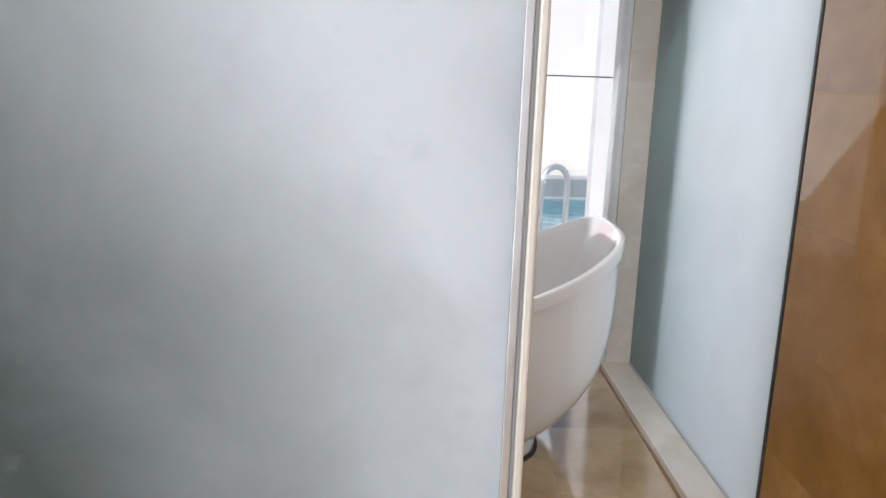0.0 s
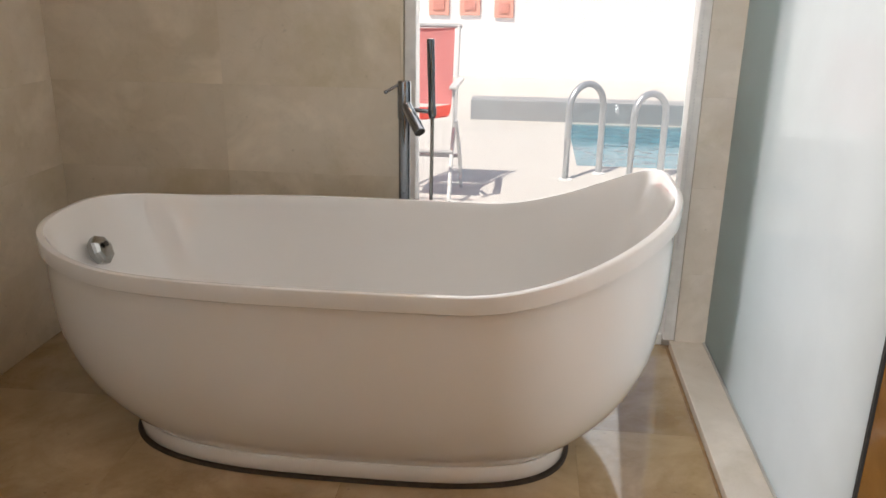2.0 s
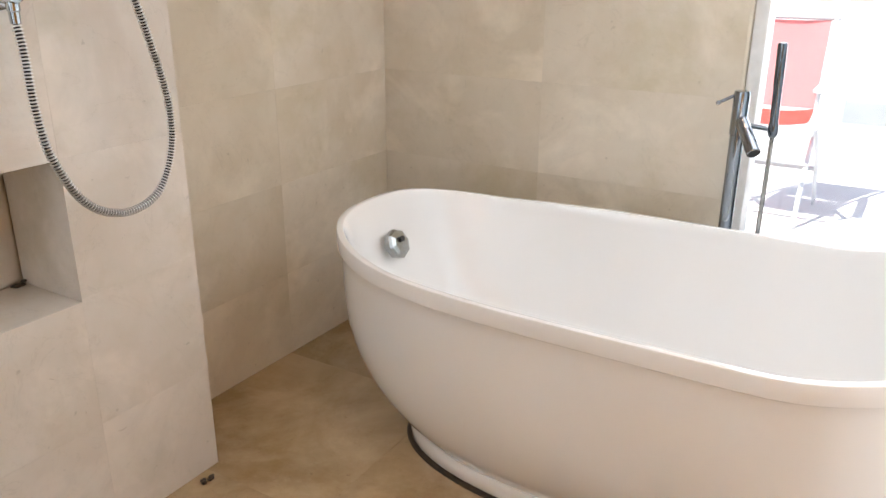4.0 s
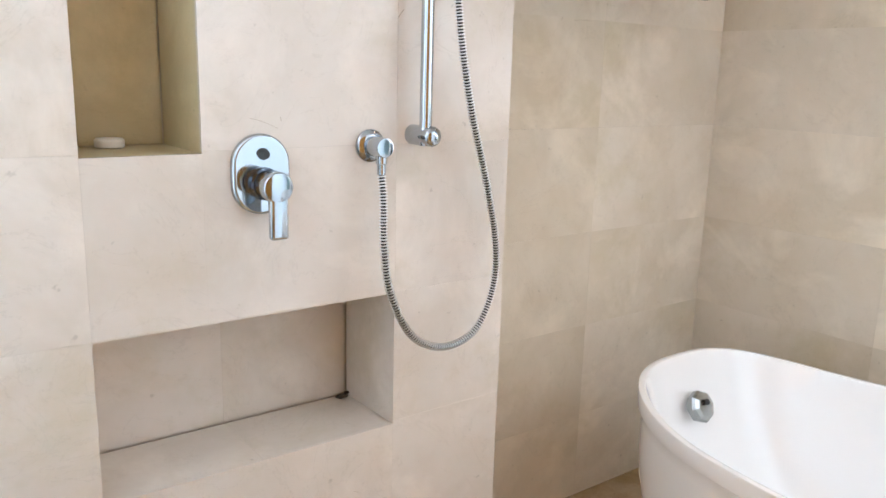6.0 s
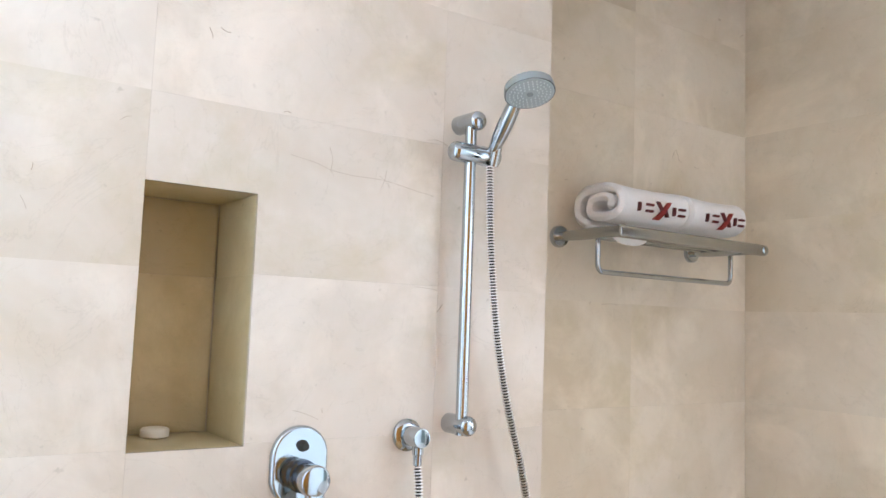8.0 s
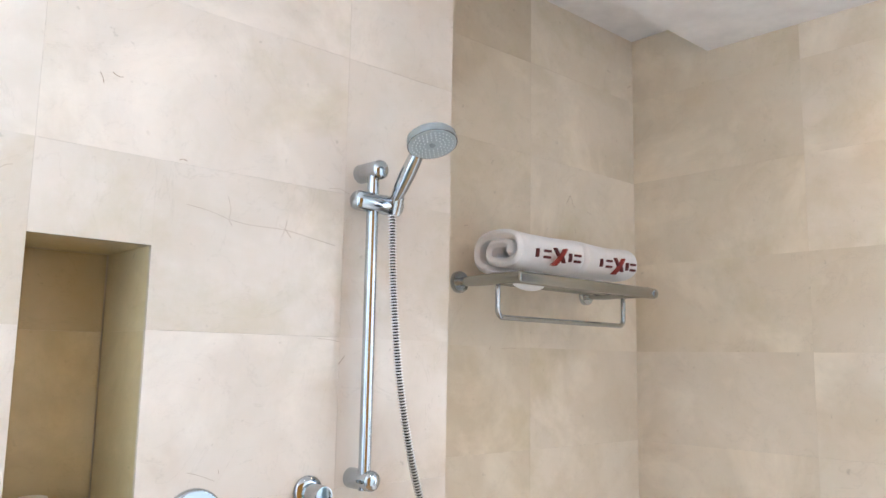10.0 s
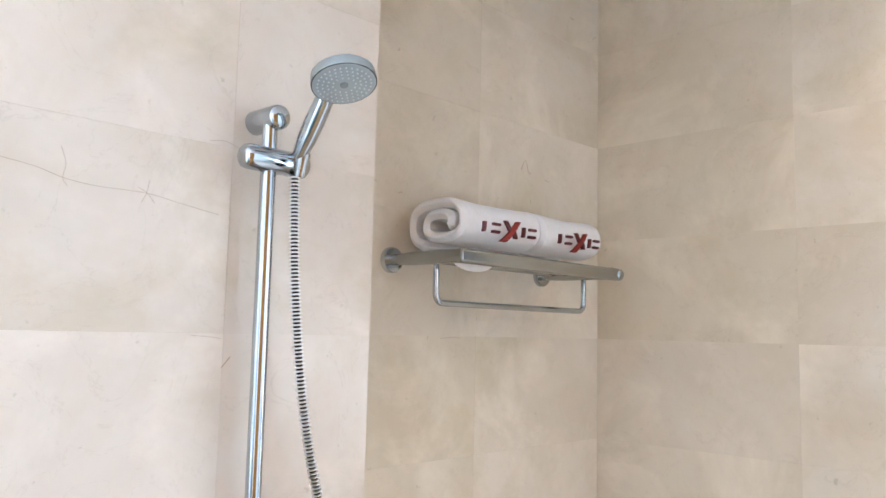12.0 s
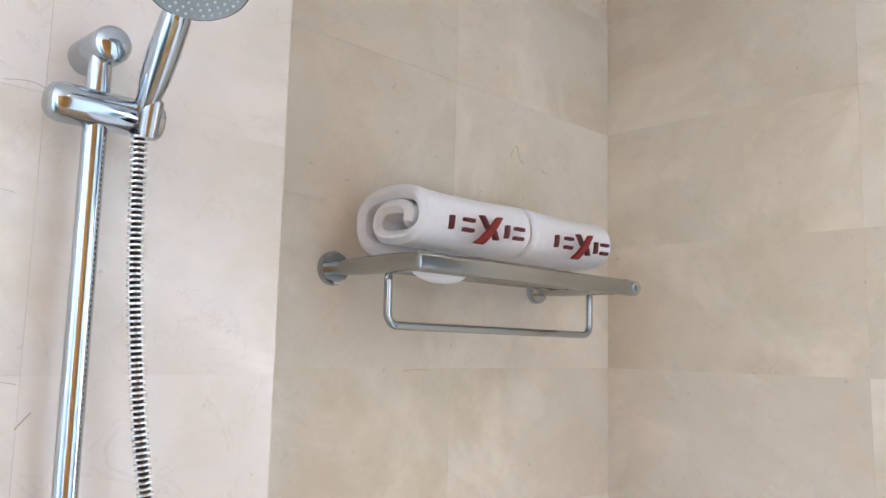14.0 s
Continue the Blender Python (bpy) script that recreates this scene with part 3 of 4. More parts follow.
def build_valve():
    v = thing("shower_valve", (0.0, 0.797, 1.159), "chrome concealed shower valve with an oval plate and lever", "valve")
    bm = bmesh.new()
    w, h = 0.0575, 0.075
    prof = [(0.0, 1.0), (0.007, 1.0), (0.010, 0.975), (0.0122, 0.93), (0.0125, 0.90), (0.0125, 0.87)]
    rings = []
    for x, s in prof:
        ring = []
        for i in range(48):
            a = 2 * math.pi * i / 48
            c, sn = math.cos(a), math.sin(a)
            y = w * s * c
            z = math.copysign(max(0.0, h - w), sn) + w * s * sn if abs(sn) > 1e-6 else 0.0
            ring.append(bm.verts.new((x, 0.793 + y, 1.159 + z)))
        rings.append(ring)
    for p, q in zip(rings, rings[1:]):
        for i in range(48):
            bm.faces.new((p[i], p[(i + 1) % 48], q[(i + 1) % 48], q[i]))
    bm.faces.new(rings[-1])
    bm.faces.new(rings[0][::-1])
    part("plate", bm, CHROME, v, smooth=True)
    bm = bmesh.new()
    turned(bm, (0.011, 0.795, 1.197), (1, 0, 0), [(0, 0.0110), (0.004, 0.0110), (0.006, 0.009), (0.014, 0.0080), (0.016, 0.006)])
    part("diverter", bm, DARK, v, "small dark diverter button", smooth=True)
    bm = bmesh.new()
    turned(bm, (0.012, 0.795, 1.142), (1, 0, 0), [(0, 0.031), (0.012, 0.030), (0.014, 0.026), (0.040, 0.025)])
    part("hub", bm, plain("dark_chrome_hub", (0.085, 0.11, 0.145), 0.1, 1.0), v, smooth=True)
    bm = bmesh.new()
    turned(bm, (0.050, 0.795, 1.142), (1, 0, 0), [(0, 0.0265), (0.003, 0.0290), (0.025, 0.0290), (0.028, 0.0270), (0.0285, 0.0255), (0.0286, 0.004)])
    lever = part("lever", bm, CHROME, v, smooth=True)
    bm = bmesh.new()
    box(bm, 0.063, 0.0785, 0.778, 0.814, 1.046, 1.150, 0.0062, 4)
    part("grip", bm, CHROME, lever, smooth=True)


def build_outlet():
    o = thing("hose_outlet", (0.0, 1.031, 1.204), "chrome wall elbow that feeds the shower hose", "outlet")
    bm = bmesh.new()
    turned(bm, (0, 1.031, 1.204), (1, 0, 0), [(0, 0.033), (0.006, 0.033), (0.011, 0.028), (0.013, 0.018)])
    part("rosette", bm, CHROME, o, smooth=True)
    bm = bmesh.new()
    turned(bm, (0.010, 1.031, 1.204), (1, 0, 0), [(0, 0.0200), (0.048, 0.0200), (0.051, 0.0185), (0.0513, 0.0170), (0.0514, 0.004)])
    part("elbow", bm, CHROME, o, smooth=True)
    bm = bmesh.new()
    turned(bm, (0.046, 1.031, 1.190), (0, 0, -1), [(0, 0.0115), (0.018, 0.0115), (0.020, 0.0095), (0.040, 0.009)])
    part("nipple", bm, CHROME, o, smooth=True)


def build_rail():
    r = thing("shower_rail", (0.06, 1.139, 1.2), "chrome shower rail with a sliding holder on marble", "shower rail")
    bm = bmesh.new()
    rod(bm, (0.050, 1.134, 1.205), (0.050, 1.134, 1.870), 0.0128, seg=28)
    part("bar", bm, CHROME, r, smooth=True)
    for z in (1.868, 1.224):
        bm = bmesh.new()
        turned(bm, (0.0, 1.137, z), (1, 0.04, 0), [(0, 0.021), (0.066, 0.021), (0.071, 0.0195), (0.076, 0.014), (0.0775, 0.003)])
        part("bracket", bm, CHROME, r, smooth=True)
    bm = bmesh.new()
    turned(bm, (0.052, 1.081, 1.797), (0, 1, 0), [(0, 0.004), (0.001, 0.013), (0.006, 0.0190), (0.014, 0.0212), (0.119, 0.0212), (0.122, 0.019), (0.123, 0.004)])
    s = part("slider", bm, CHROME, r, smooth=True)
    bm = bmesh.new()
    turned(bm, (0.066, 1.184, 1.775), (0.25, 0.0, 0.97), [(0, 0.0105), (0.040, 0.0125), (0.042, 0.0105)])
    part("cup", bm, STEEL, s, smooth=True)


def build_hand_shower():
    h = thing("hand_shower", (0.068, 1.184, 1.79), "chrome hand shower with a round grey spray face", "shower head")
    nrm = Vector((0.35, -0.10, -0.93)).normalized()
    c = Vector((0.197, 1.169, 1.910))
    a = Vector((0.060, 1.180, 1.797))
    u = (a - c) - nrm * (a - c).dot(nrm)
    b = c + u.normalized() * 0.046 - nrm * 0.010
    d = b - a
    bm = bmesh.new()
    turned(bm, a, d, [(d.length * f, r) for f, r in ((0, 0.0090), (0.12, 0.0120), (0.35, 0.0160), (0.6, 0.0172), (0.85, 0.0158), (0.97, 0.0142), (1.0, 0.0125))])
    part("handle", bm, CHROME, h, smooth=True)
    bm = bmesh.new()
    turned(bm, c - nrm * 0.022, nrm, [(0, 0.006), (0.001, 0.030), (0.006, 0.044), (0.012, 0.0510), (0.024, 0.0525), (0.029, 0.0520)], 48)
    part("head_shell", bm, plain("grey_blue_shell", (0.40, 0.47, 0.50), 0.22, 0.6), h, smooth=True)
    bm = bmesh.new()
    turned(bm, c + nrm * 0.006, nrm, [(0, 0.0500), (0.002, 0.0500), (0.003, 0.0485)], 48)
    face = part("spray_face", bm, SPRAY, h, "grey spray face with pale nubs", smooth=True)
    bm = bmesh.new()
    turned(bm, c + nrm * 0.0055, nrm, [(0, 0.0515), (0.0016, 0.0515), (0.0018, 0.0500)], 48)
    part("seam", bm, DARK, h, "thin dark seam round the spray face")
    bm = bmesh.new()
    q = nrm.to_track_quat("Z", "Y")
    for rr, k in ((0.018, 12), (0.026, 18), (0.034, 24), (0.042, 30)):
        for i in range(k):
            t = 2 * math.pi * (i + 0.5 * (k % 4)) / k
            p = c + nrm * 0.009 + q @ Vector((rr * math.cos(t), rr * math.sin(t), 0))
            bmesh.ops.create_cone(bm, cap_ends=True, segments=6, radius1=0.0019, radius2=0.0012, depth=0.003, matrix=Matrix.Translation(p) @ q.to_matrix().to_4x4())
    tagged(part("nubs", bm, NUB, face), kind="stuff")
    bm = bmesh.new()
    turned(bm, c + nrm * 0.0085, nrm, [(0, 0.0070), (0.002, 0.0065), (0.0022, 0.003)], 20)
    part("hub", bm, plain("mid_grey_hub", (0.22, 0.27, 0.29), 0.3), face)


def build_hose():
    h = thing("shower_hose", (0.06, 1.18, 0.766), "ribbed metal shower hose hanging in a long loop", "hose")
    path = smooth_path([(0.046, 1.031, 1.152), (0.056, 1.030, 1.10), (0.064, 1.028, 1.00), (0.068, 1.043, 0.905), (0.070, 1.098, 0.806), (0.070, 1.182, 0.767),
                        (0.070, 1.266, 0.790), (0.070, 1.313, 0.873), (0.070, 1.319, 0.976), (0.071, 1.285, 1.119), (0.072, 1.238, 1.267), (0.072, 1.203, 1.42),
                        (0.069, 1.183, 1.60), (0.064, 1.178, 1.755), (0.063, 1.178, 1.786)], 60)
    bm = bmesh.new()
    tube(bm, path[::6] + [path[-1]], 0.0056, 10)
    part("core", bm, plain("dark_hose_groove", (0.012, 0.012, 0.011), 0.6), h, smooth=True)
    bm = bmesh.new()
    lens = [0.0]
    for a, b in zip(path, path[1:]):
        lens.append(lens[-1] + (b - a).length)
    pitch, i = 0.0063, 0
    for k in range(1, int(lens[-1] / pitch)):
        while lens[i + 1] < k * pitch:
            i += 1
        f = (k * pitch - lens[i]) / (lens[i + 1] - lens[i])
        at, q = path[i].lerp(path[i + 1], f), (path[i + 1] - path[i]).to_track_quat("Z", "Y")
        rings = []
        for s, r in ((-0.0014, 0.0055), (-0.0010, 0.0090), (0.0010, 0.0090), (0.0014, 0.0055)):
            rings.append([bm.verts.new(at + q @ Vector((r * math.cos(t), r * math.sin(t), s))) for t in (2 * math.pi * m / 12 for m in range(12))])
        for p, w in zip(rings, rings[1:]):
            for m in range(12):
                bm.faces.new((p[m], p[(m + 1) % 12], w[(m + 1) % 12], w[m]))
    tagged(part("ribs", bm, HOSE, h, "bright metal ribs", smooth=True), kind="stuff")


build_valve()
build_outlet()
build_rail()
build_hand_shower()
build_hose()

soap = thing("soap_bar", (-0.165, 0.572, 1.2), "small round white bar of soap in the wall niche", "soap")
bm = bmesh.new()
turned(bm, (-0.165, 0.572, 1.2), (0, 0, 1), [(0, 0.022), (0.002, 0.026), (0.014, 0.0265), (0.018, 0.023), (0.019, 0.004)])
part("bar", bm, SOAP, soap, smooth=True)

# ---------------------------------------------------------------- towel rack and towels


def build_rack():
    k = thing("towel_rack", (R_X, 1.98, 1.69), "satin steel hotel towel rack with a lower rail", "towel rack")
    for y in (1.680, 2.264):
        bm = bmesh.new()
        turned(bm, (R_X, y, 1.690), (1, 0, 0), [(0, 0.031), (0.010, 0.031), (0.014, 0.029), (0.015, 0.016)], 36)
        part("flange", bm, CHROME, k, smooth=True)
        bm = bmesh.new()
        turned(bm, (R_X + 0.012, y, 1.690), (1, 0, 0), [(0, 0.0125), (0.075, 0.0160), (0.232, 0.0165)], 28)
        part("arm", bm, STEEL, k, smooth=True)
    bm = bmesh.new()
    box(bm, -0.036, -0.012, 1.668, 2.312, 1.673, 1.706, 0.0085, 4)
    part("front_bar", bm, STEEL, k, smooth=True)
    bm = bmesh.new()
    turned(bm, (-0.024, 2.300, 1.6895), (0, 1, 0), [(0, 0.0165), (0.014, 0.0165), (0.018, 0.013)], 24)
    part("end_cap", bm, CHROME, k, smooth=True)
    for x in (-0.200, -0.155, -0.110, -0.065):
        bm = bmesh.new()
        rod(bm, (x, 1.676, 1.692), (x, 2.283, 1.692), 0.0055, seg=14)
        part("slat", bm, STEEL, k, smooth=True)
    bm = bmesh.new()
    c = 0.022
    tube(bm, [Vector(p) for p in ((-0.12, 1.700, 1.685), (-0.12, 1.700, 1.665), (-0.12, 1.700, 1.645), (-0.12, 1.700, 1.628))]
         + [Vector((-0.12, 1.700 + c - c * math.cos(t), 1.588 + c - c * math.sin(t))) for t in (math.pi / 2 * i / 8 for i in range(9))]
         + [Vector((-0.12, 2.285 - c + c * math.sin(t), 1.588 + c - c * math.cos(t))) for t in (math.pi / 2 * i / 8 for i in range(9))]
         + [Vector((-0.12, 2.285, 1.685))], 0.0075, 14)
    part("lower_rail", bm, CHROME, k, smooth=True)


def build_towel(y0, y1, seed, label, scale=1.0):
    """A thick towel rolled flat; its wound end faces the shower."""
    rnd = random.Random(seed)
    cx, cz = -0.124, 1.7755
    t = thing("towel", (cx, (y0 + y1) / 2, 1.706), label, "towel", "rolled towels on the rack")
    n, turns, th = 120, 1.72, 0.0265
    centre = []
    for i in range(n + 1):
        u = i / n
        ang = math.radians(-112) - u * turns * 2 * math.pi
        s = 1 - 0.74 * u
        A, B = (0.109 - th / 2) * s + 0.003, (0.069 - th / 2) * s + 0.001
        x, z = oval(A, B, ang, 2.6)
        centre.append(Vector((cx + x + 0.010 * u, 0, cz + z - 0.004 * u)))
    prof_out, prof_in = [], []
    for i, p in enumerate(centre):
        d = (centre[min(i + 1, n)] - centre[max(i - 1, 0)]).normalized()
        nn = Vector((d.z, 0, -d.x))
        prof_out.append(nn)
        prof_in.append(-nn)
    bm = bmesh.new()
    cols = 30
    rows = []
    for j in range(cols + 1):
        v = j / cols
        e = min(v, 1 - v) * (y1 - y0)
        half = th / 2 * min(1.0, math.sqrt(max(0.05, 1 - (1 - min(1, e / 0.012)) ** 2)))
        loop = []
        y = y0 + (y1 - y0) * v
        for i in range(n + 1):
            p = centre[i]
            wob = 0.0022 * noise.noise(Vector((p.x * 14, y * 16 + seed * 9, p.z * 14)))
            sag = -0.006 * math.sin(math.pi * v) * (1 if p.z > cz else 0)
            loop.append((p + prof_out[i] * (half + wob) + Vector((0, y + 0.004 * noise.noise(p * 30), sag))))
        tail = centre[n] + (centre[n] - centre[n - 1]).normalized() * half
        loop.append(tail + Vector((0, y, 0)))
        for i in range(n, -1, -1):
            p = centre[i]
            wob = 0.0018 * noise.noise(Vector((p.x * 14 + 5, y * 16 + seed * 9, p.z * 14)))
            sag = -0.006 * math.sin(math.pi * v) * (1 if p.z > cz else 0)
            loop.append((p + prof_in[i] * (half - 0.0008 + wob) + Vector((0, y + 0.004 * noise.noise(p * 30), sag))))
        head = centre[0] + (centre[0] - centre[1]).normalized() * half
        loop.append(head + Vector((0, y, 0)))
        rows.append([bm.verts.new(p) for p in loop])
    m = len(rows[0])
    for a, b in zip(rows, rows[1:]):
        for i in range(m):
            bm.faces.new((a[i], a[(i + 1) % m], b[(i + 1) % m], b[i]))
    for row, flip in ((rows[0], 1), (rows[-1], -1)):
        k = n + 1
        for i in range(n):
            q = (row[i], row[i + 1], row[2 * n + 2 - i - 1], row[2 * n + 2 - i])
            bm.faces.new(q[::flip])
        bm.faces.new((row[n], row[n + 1], row[n + 2])[::flip])
        bm.faces.new((row[2 * n + 2], row[2 * n + 3], row[0])[::flip])
    body = part("terry_roll", bm, TOWEL, t, smooth=True)
    # embroidered mark: plain maroon bars with a slanting red stroke
    L = (y1 - y0)
    ys = y0 + L * 0.13

    def face_x(z):
        return cx + 0.109 * (1 - min(1.0, abs(z - cz) / 0.069) ** 2.6) ** (1 / 2.6) + 0.0012

    def stroke(name, quad, mat):
        b2 = bmesh.new()
        bl, br, tr, tl = quad
        rings = []
        for k in range(7):
            u = k / 6
            l2 = [p + (q - p) * u for p, q in zip(bl, tl)]
            r2 = [p + (q - p) * u for p, q in zip(br, tr)]
            ring = []
            for (y, z), dx in ((l2, -0.008), (l2, 0.0), (r2, 0.0), (r2, -0.008)):
                ring.append(b2.verts.new((face_x(1.762 + z) + dx, ys + y, 1.762 + z)))
            rings.append(ring)
        for p, q in zip(rings, rings[1:]):
            for m in range(4):
                b2.faces.new((p[m], p[(m + 1) % 4], q[(m + 1) % 4], q[m]))
        b2.faces.new(rings[0][::-1])
        b2.faces.new(rings[-1])
        part(name, b2, mat, body, "embroidered mark")
    g = L * 0.72
    for a, w, z0, z1 in ((0.03, 0.035, -0.012, 0.011), (0.19, 0.12, 0.005, 0.011), (0.19, 0.12, -0.012, -0.006), (0.72, 0.035, -0.012, 0.011),
                         (0.84, 0.12, 0.005, 0.011), (0.84, 0.12, -0.012, -0.006)):
        stroke("stitching", [(g * a, z0), (g * (a + w), z0), (g * (a + w), z1), (g * a, z1)], MAROON)
    stroke("stitching", [(g * 0.37, -0.028), (g * 0.48, -0.028), (g * 0.66, 0.022), (g * 0.60, 0.022)], REDTHREAD)
    stroke("stitching", [(g * 0.38, 0.020), (g * 0.43, 0.020), (g * 0.51, -0.002), (g * 0.47, -0.002)], MAROON)
    stroke("stitching", [(g * 0.54, -0.002), (g * 0.58, -0.002), (g * 0.64, -0.018), (g * 0.59, -0.018)], MAROON)
    return t


build_rack()
first_towel = build_towel(1.702, 1.985, 3, "thick white terry towel rolled flat with a red mark")
build_towel(1.992, 2.252, 8, "second rolled white towel against the tiled corner")

bm = bmesh.new()
bmesh.ops.create_uvsphere(bm, u_segments=24, v_segments=12, radius=1, matrix=Matrix.Translation((-0.0875, 1.790, 1.688)) @ Matrix.Diagonal((0.014, 0.070, 0.024, 1)))
part("sagging_fold", bm, TOWEL, first_towel, "loose towel fold sagging between the slats", smooth=True)

# ---------------------------------------------------------------- ceiling lights


def build_downlight(x, y, watts, colour=(1.0, 0.66, 0.36)):
    d = thing("downlight", (x, y, H_LO), "unseen recessed warm ceiling downlight with a white trim", "downlight", "ceiling downlights")
    bm = bmesh.new()
    turned(bm, (x, y, H_LO), (0, 0, -1), [(0, 0.045), (0.003, 0.044), (0.006, 0.036), (0.0005, 0.034)], 32)
    part("trim", bm, WHITE_FRAME, d, smooth=True)
    m, n, l, b = nodes("warm_lamp")
    b.inputs["Emission Color"].default_value = (1.0, 0.72, 0.42, 1)
    b.inputs["Emission Strength"].default_value = 12
    bm = bmesh.new()
    turned(bm, (x, y, H_LO - 0.0045), (0, 0, -1), [(0, 0.033), (0.001, 0.033)], 24)
    part("lamp", bm, m, d)
    ld = bpy.data.lights.new("downlight_lamp", "SPOT")
    ld.energy, ld.color, ld.spot_size, ld.spot_blend, ld.shadow_soft_size = watts, colour, radians(125), 0.8, 0.04
    lo = new("downlight_lamp", ld)
    lo.matrix_world = look((x, y, H_LO - 0.012), (x, y + 0.001, 0))


build_downlight(0.85, 2.36, 4.0)
# no fixture known here; added to fill the tub and back wall with light
build_downlight(1.42, 1.22, 10, (1.0, 0.92, 0.82))
build_downlight(1.72, -0.45, 31, (1.0, 0.76, 0.50))

# ---------------------------------------------------------------- small wear on the walls


def scratch(parent, points, r=0.0005):
    bm = bmesh.new()
    tube(bm, smooth_path(points, 6), lambda i: r * (0.55 + 0.45 * math.sin(i * 1.7) ** 2), 5)
    ob = link_mesh("crack", bm, plain("brown_crack", (0.42, 0.33, 0.24), 0.8) if "brown_crack" not in bpy.data.materials else bpy.data.materials["brown_crack"])
    ob.parent = parent


for pts in (
    [(0.0, 0.745, 1.744), (0.0, 0.795, 1.737), (0.0, 0.832, 1.727), (0.0, 0.88, 1.722), (0.0, 0.953, 1.722), (0.0, 1.02, 1.712), (0.0, 1.075, 1.704)],
    [(0.0, 0.826, 1.772), (0.0, 0.834, 1.748), (0.0, 0.831, 1.727), (0.0, 0.838, 1.716)],
    [(0.0, 0.940, 1.730), (0.0, 0.955, 1.722), (0.0, 0.968, 1.708)],
    [(0.0, 0.958, 1.742), (0.0, 0.954, 1.722), (0.0, 0.946, 1.706)],
    [(0.0, 1.055, 1.823), (0.0, 1.082, 1.827), (0.0, 1.108, 1.820)],
    [(0.0, 0.775, 1.262), (0.0, 0.80, 1.255), (0.0, 0.83, 1.243)],
    [(0.0, 1.04, 1.508), (0.0, 1.075, 1.506), (0.0, 1.094, 1.503)],
):
    scratch(wall_shower, pts)
tick = random.Random(5)
for y, z in ((0.578, 1.943), (0.605, 1.955), (0.733, 1.824), (0.299, 1.600), (0.307, 1.659), (0.837, 1.259), (1.103, 1.465), (0.442, 1.761), (1.063, 0.331), (1.003, 0.443), (1.143, 0.246)):
    a, s = tick.uniform(0, 3.1), tick.uniform(0.004, 0.012)
    dy, dz = s * math.cos(a), s * math.sin(a)
    scratch(wall_shower, [(0.0, y - dy, z - dz), (0.0, y + 0.2 * dz, z + 0.3 * dy), (0.0, y + dy, z + dz)], tick.uniform(0.0005, 0.0011))
for y, z in ((2.415, 2.515), (2.540, 2.485), (2.295, 1.977), (1.812, 1.508), (1.707, 1.857)):
    a, s = tick.uniform(0, 3.1), tick.uniform(0.004, 0.012)
    dy, dz = s * math.cos(a), s * math.sin(a)
    scratch(wall_rack, [(R_X, y - dy, z - dz), (R_X, y + 0.2 * dz, z + 0.3 * dy), (R_X, y + dy, z + dz)], tick.uniform(0.0006, 0.0012))
for pts in (
    [(0.063, 2.565, 1.635), (0.070, 2.565, 1.640)],
    [(0.152, 2.565, 1.646), (0.158, 2.565, 1.640)],
    [(0.010, 2.565, 1.711), (0.024, 2.565, 1.716), (0.030, 2.565, 1.711)],
    [(0.034, 2.565, 1.704), (0.044, 2.565, 1.706)],
    [(0.155, 2.565, 1.682), (0.175, 2.565, 1.694), (0.195, 2.565, 1.700)],
    [(0.108, 2.565, 1.652), (0.118, 2.565, 1.656)],
    [(0.222, 2.565, 1.664), (0.225, 2.565, 1.655)],
    [(-0.232, 2.565, 0.868), (-0.21, 2.565, 0.866), (-0.185, 2.565, 0.858)],
):
    scratch(wall_back, pts, 0.0012)
for pts in (
    [(R_X, 2.17, 1.99), (R_X, 2.19, 2.02), (R_X, 2.205, 1.99), (R_X, 2.22, 1.985)],
    [(R_X, 2.215, 1.912), (R_X, 2.219, 1.895)],
    [(R_X, 1.86, 1.506), (R_X, 1.90, 1.509), (R_X, 1.93, 1.507)],
):
    scratch(wall_rack, pts, 0.0007)

crumb = random.Random(11)
for at in ((-0.185, 1.078, 0.582), (0.045, 1.330, 0.002)):
    d = thing("debris", at, "small dark crumbled bit of sealant lying in a corner", "debris", "crumbs of sealant")
    bm = bmesh.new()
    for k in range(7):
        p = Vector(at) + Vector((crumb.uniform(-0.012, 0.012), crumb.uniform(-0.014, 0.014), crumb.uniform(0.001, 0.006)))
        bmesh.ops.create_icosphere(bm, subdivisions=1, radius=crumb.uniform(0.003, 0.007), matrix=Matrix.Translation(p) @ Matrix.Diagonal((1.0, crumb.uniform(0.8, 2.0), 0.7, 1)))
    part("crumbs", bm, SILICONE, d)

# ---------------------------------------------------------------- terrace outside
Z_D = -0.10
PX0, PX1, PY0, PY1 = 1.78, 6.5, 6.0, 8.0
bm = bmesh.new()
for x0, x1, y0, y1 in ((-60, PX0, Y_B + 0.29, 80), (PX1, 80, Y_B + 0.29, 80), (PX0, PX1, Y_B + 0.29, PY0), (PX0, PX1, PY1, 80), (X_G + 0.31, 80, -60, Y_B + 0.29), (-60, R_X - 0.26, -60, Y_B + 0.29), (R_X - 0.26, X_G + 0.31, -60, Y_BACK - 0.21)):
    box(bm, x0, x1, y0, y1, Z_D - 0.3, Z_D)
structure("ground", bm, DECK, "sunlit pale stone terrace beyond the window", "terrace")
bm = bmesh.new()
box(bm, PX0 - 0.02, PX1 + 0.02, PY0 - 0.02, PY1 + 0.02, -1.4, -1.3)
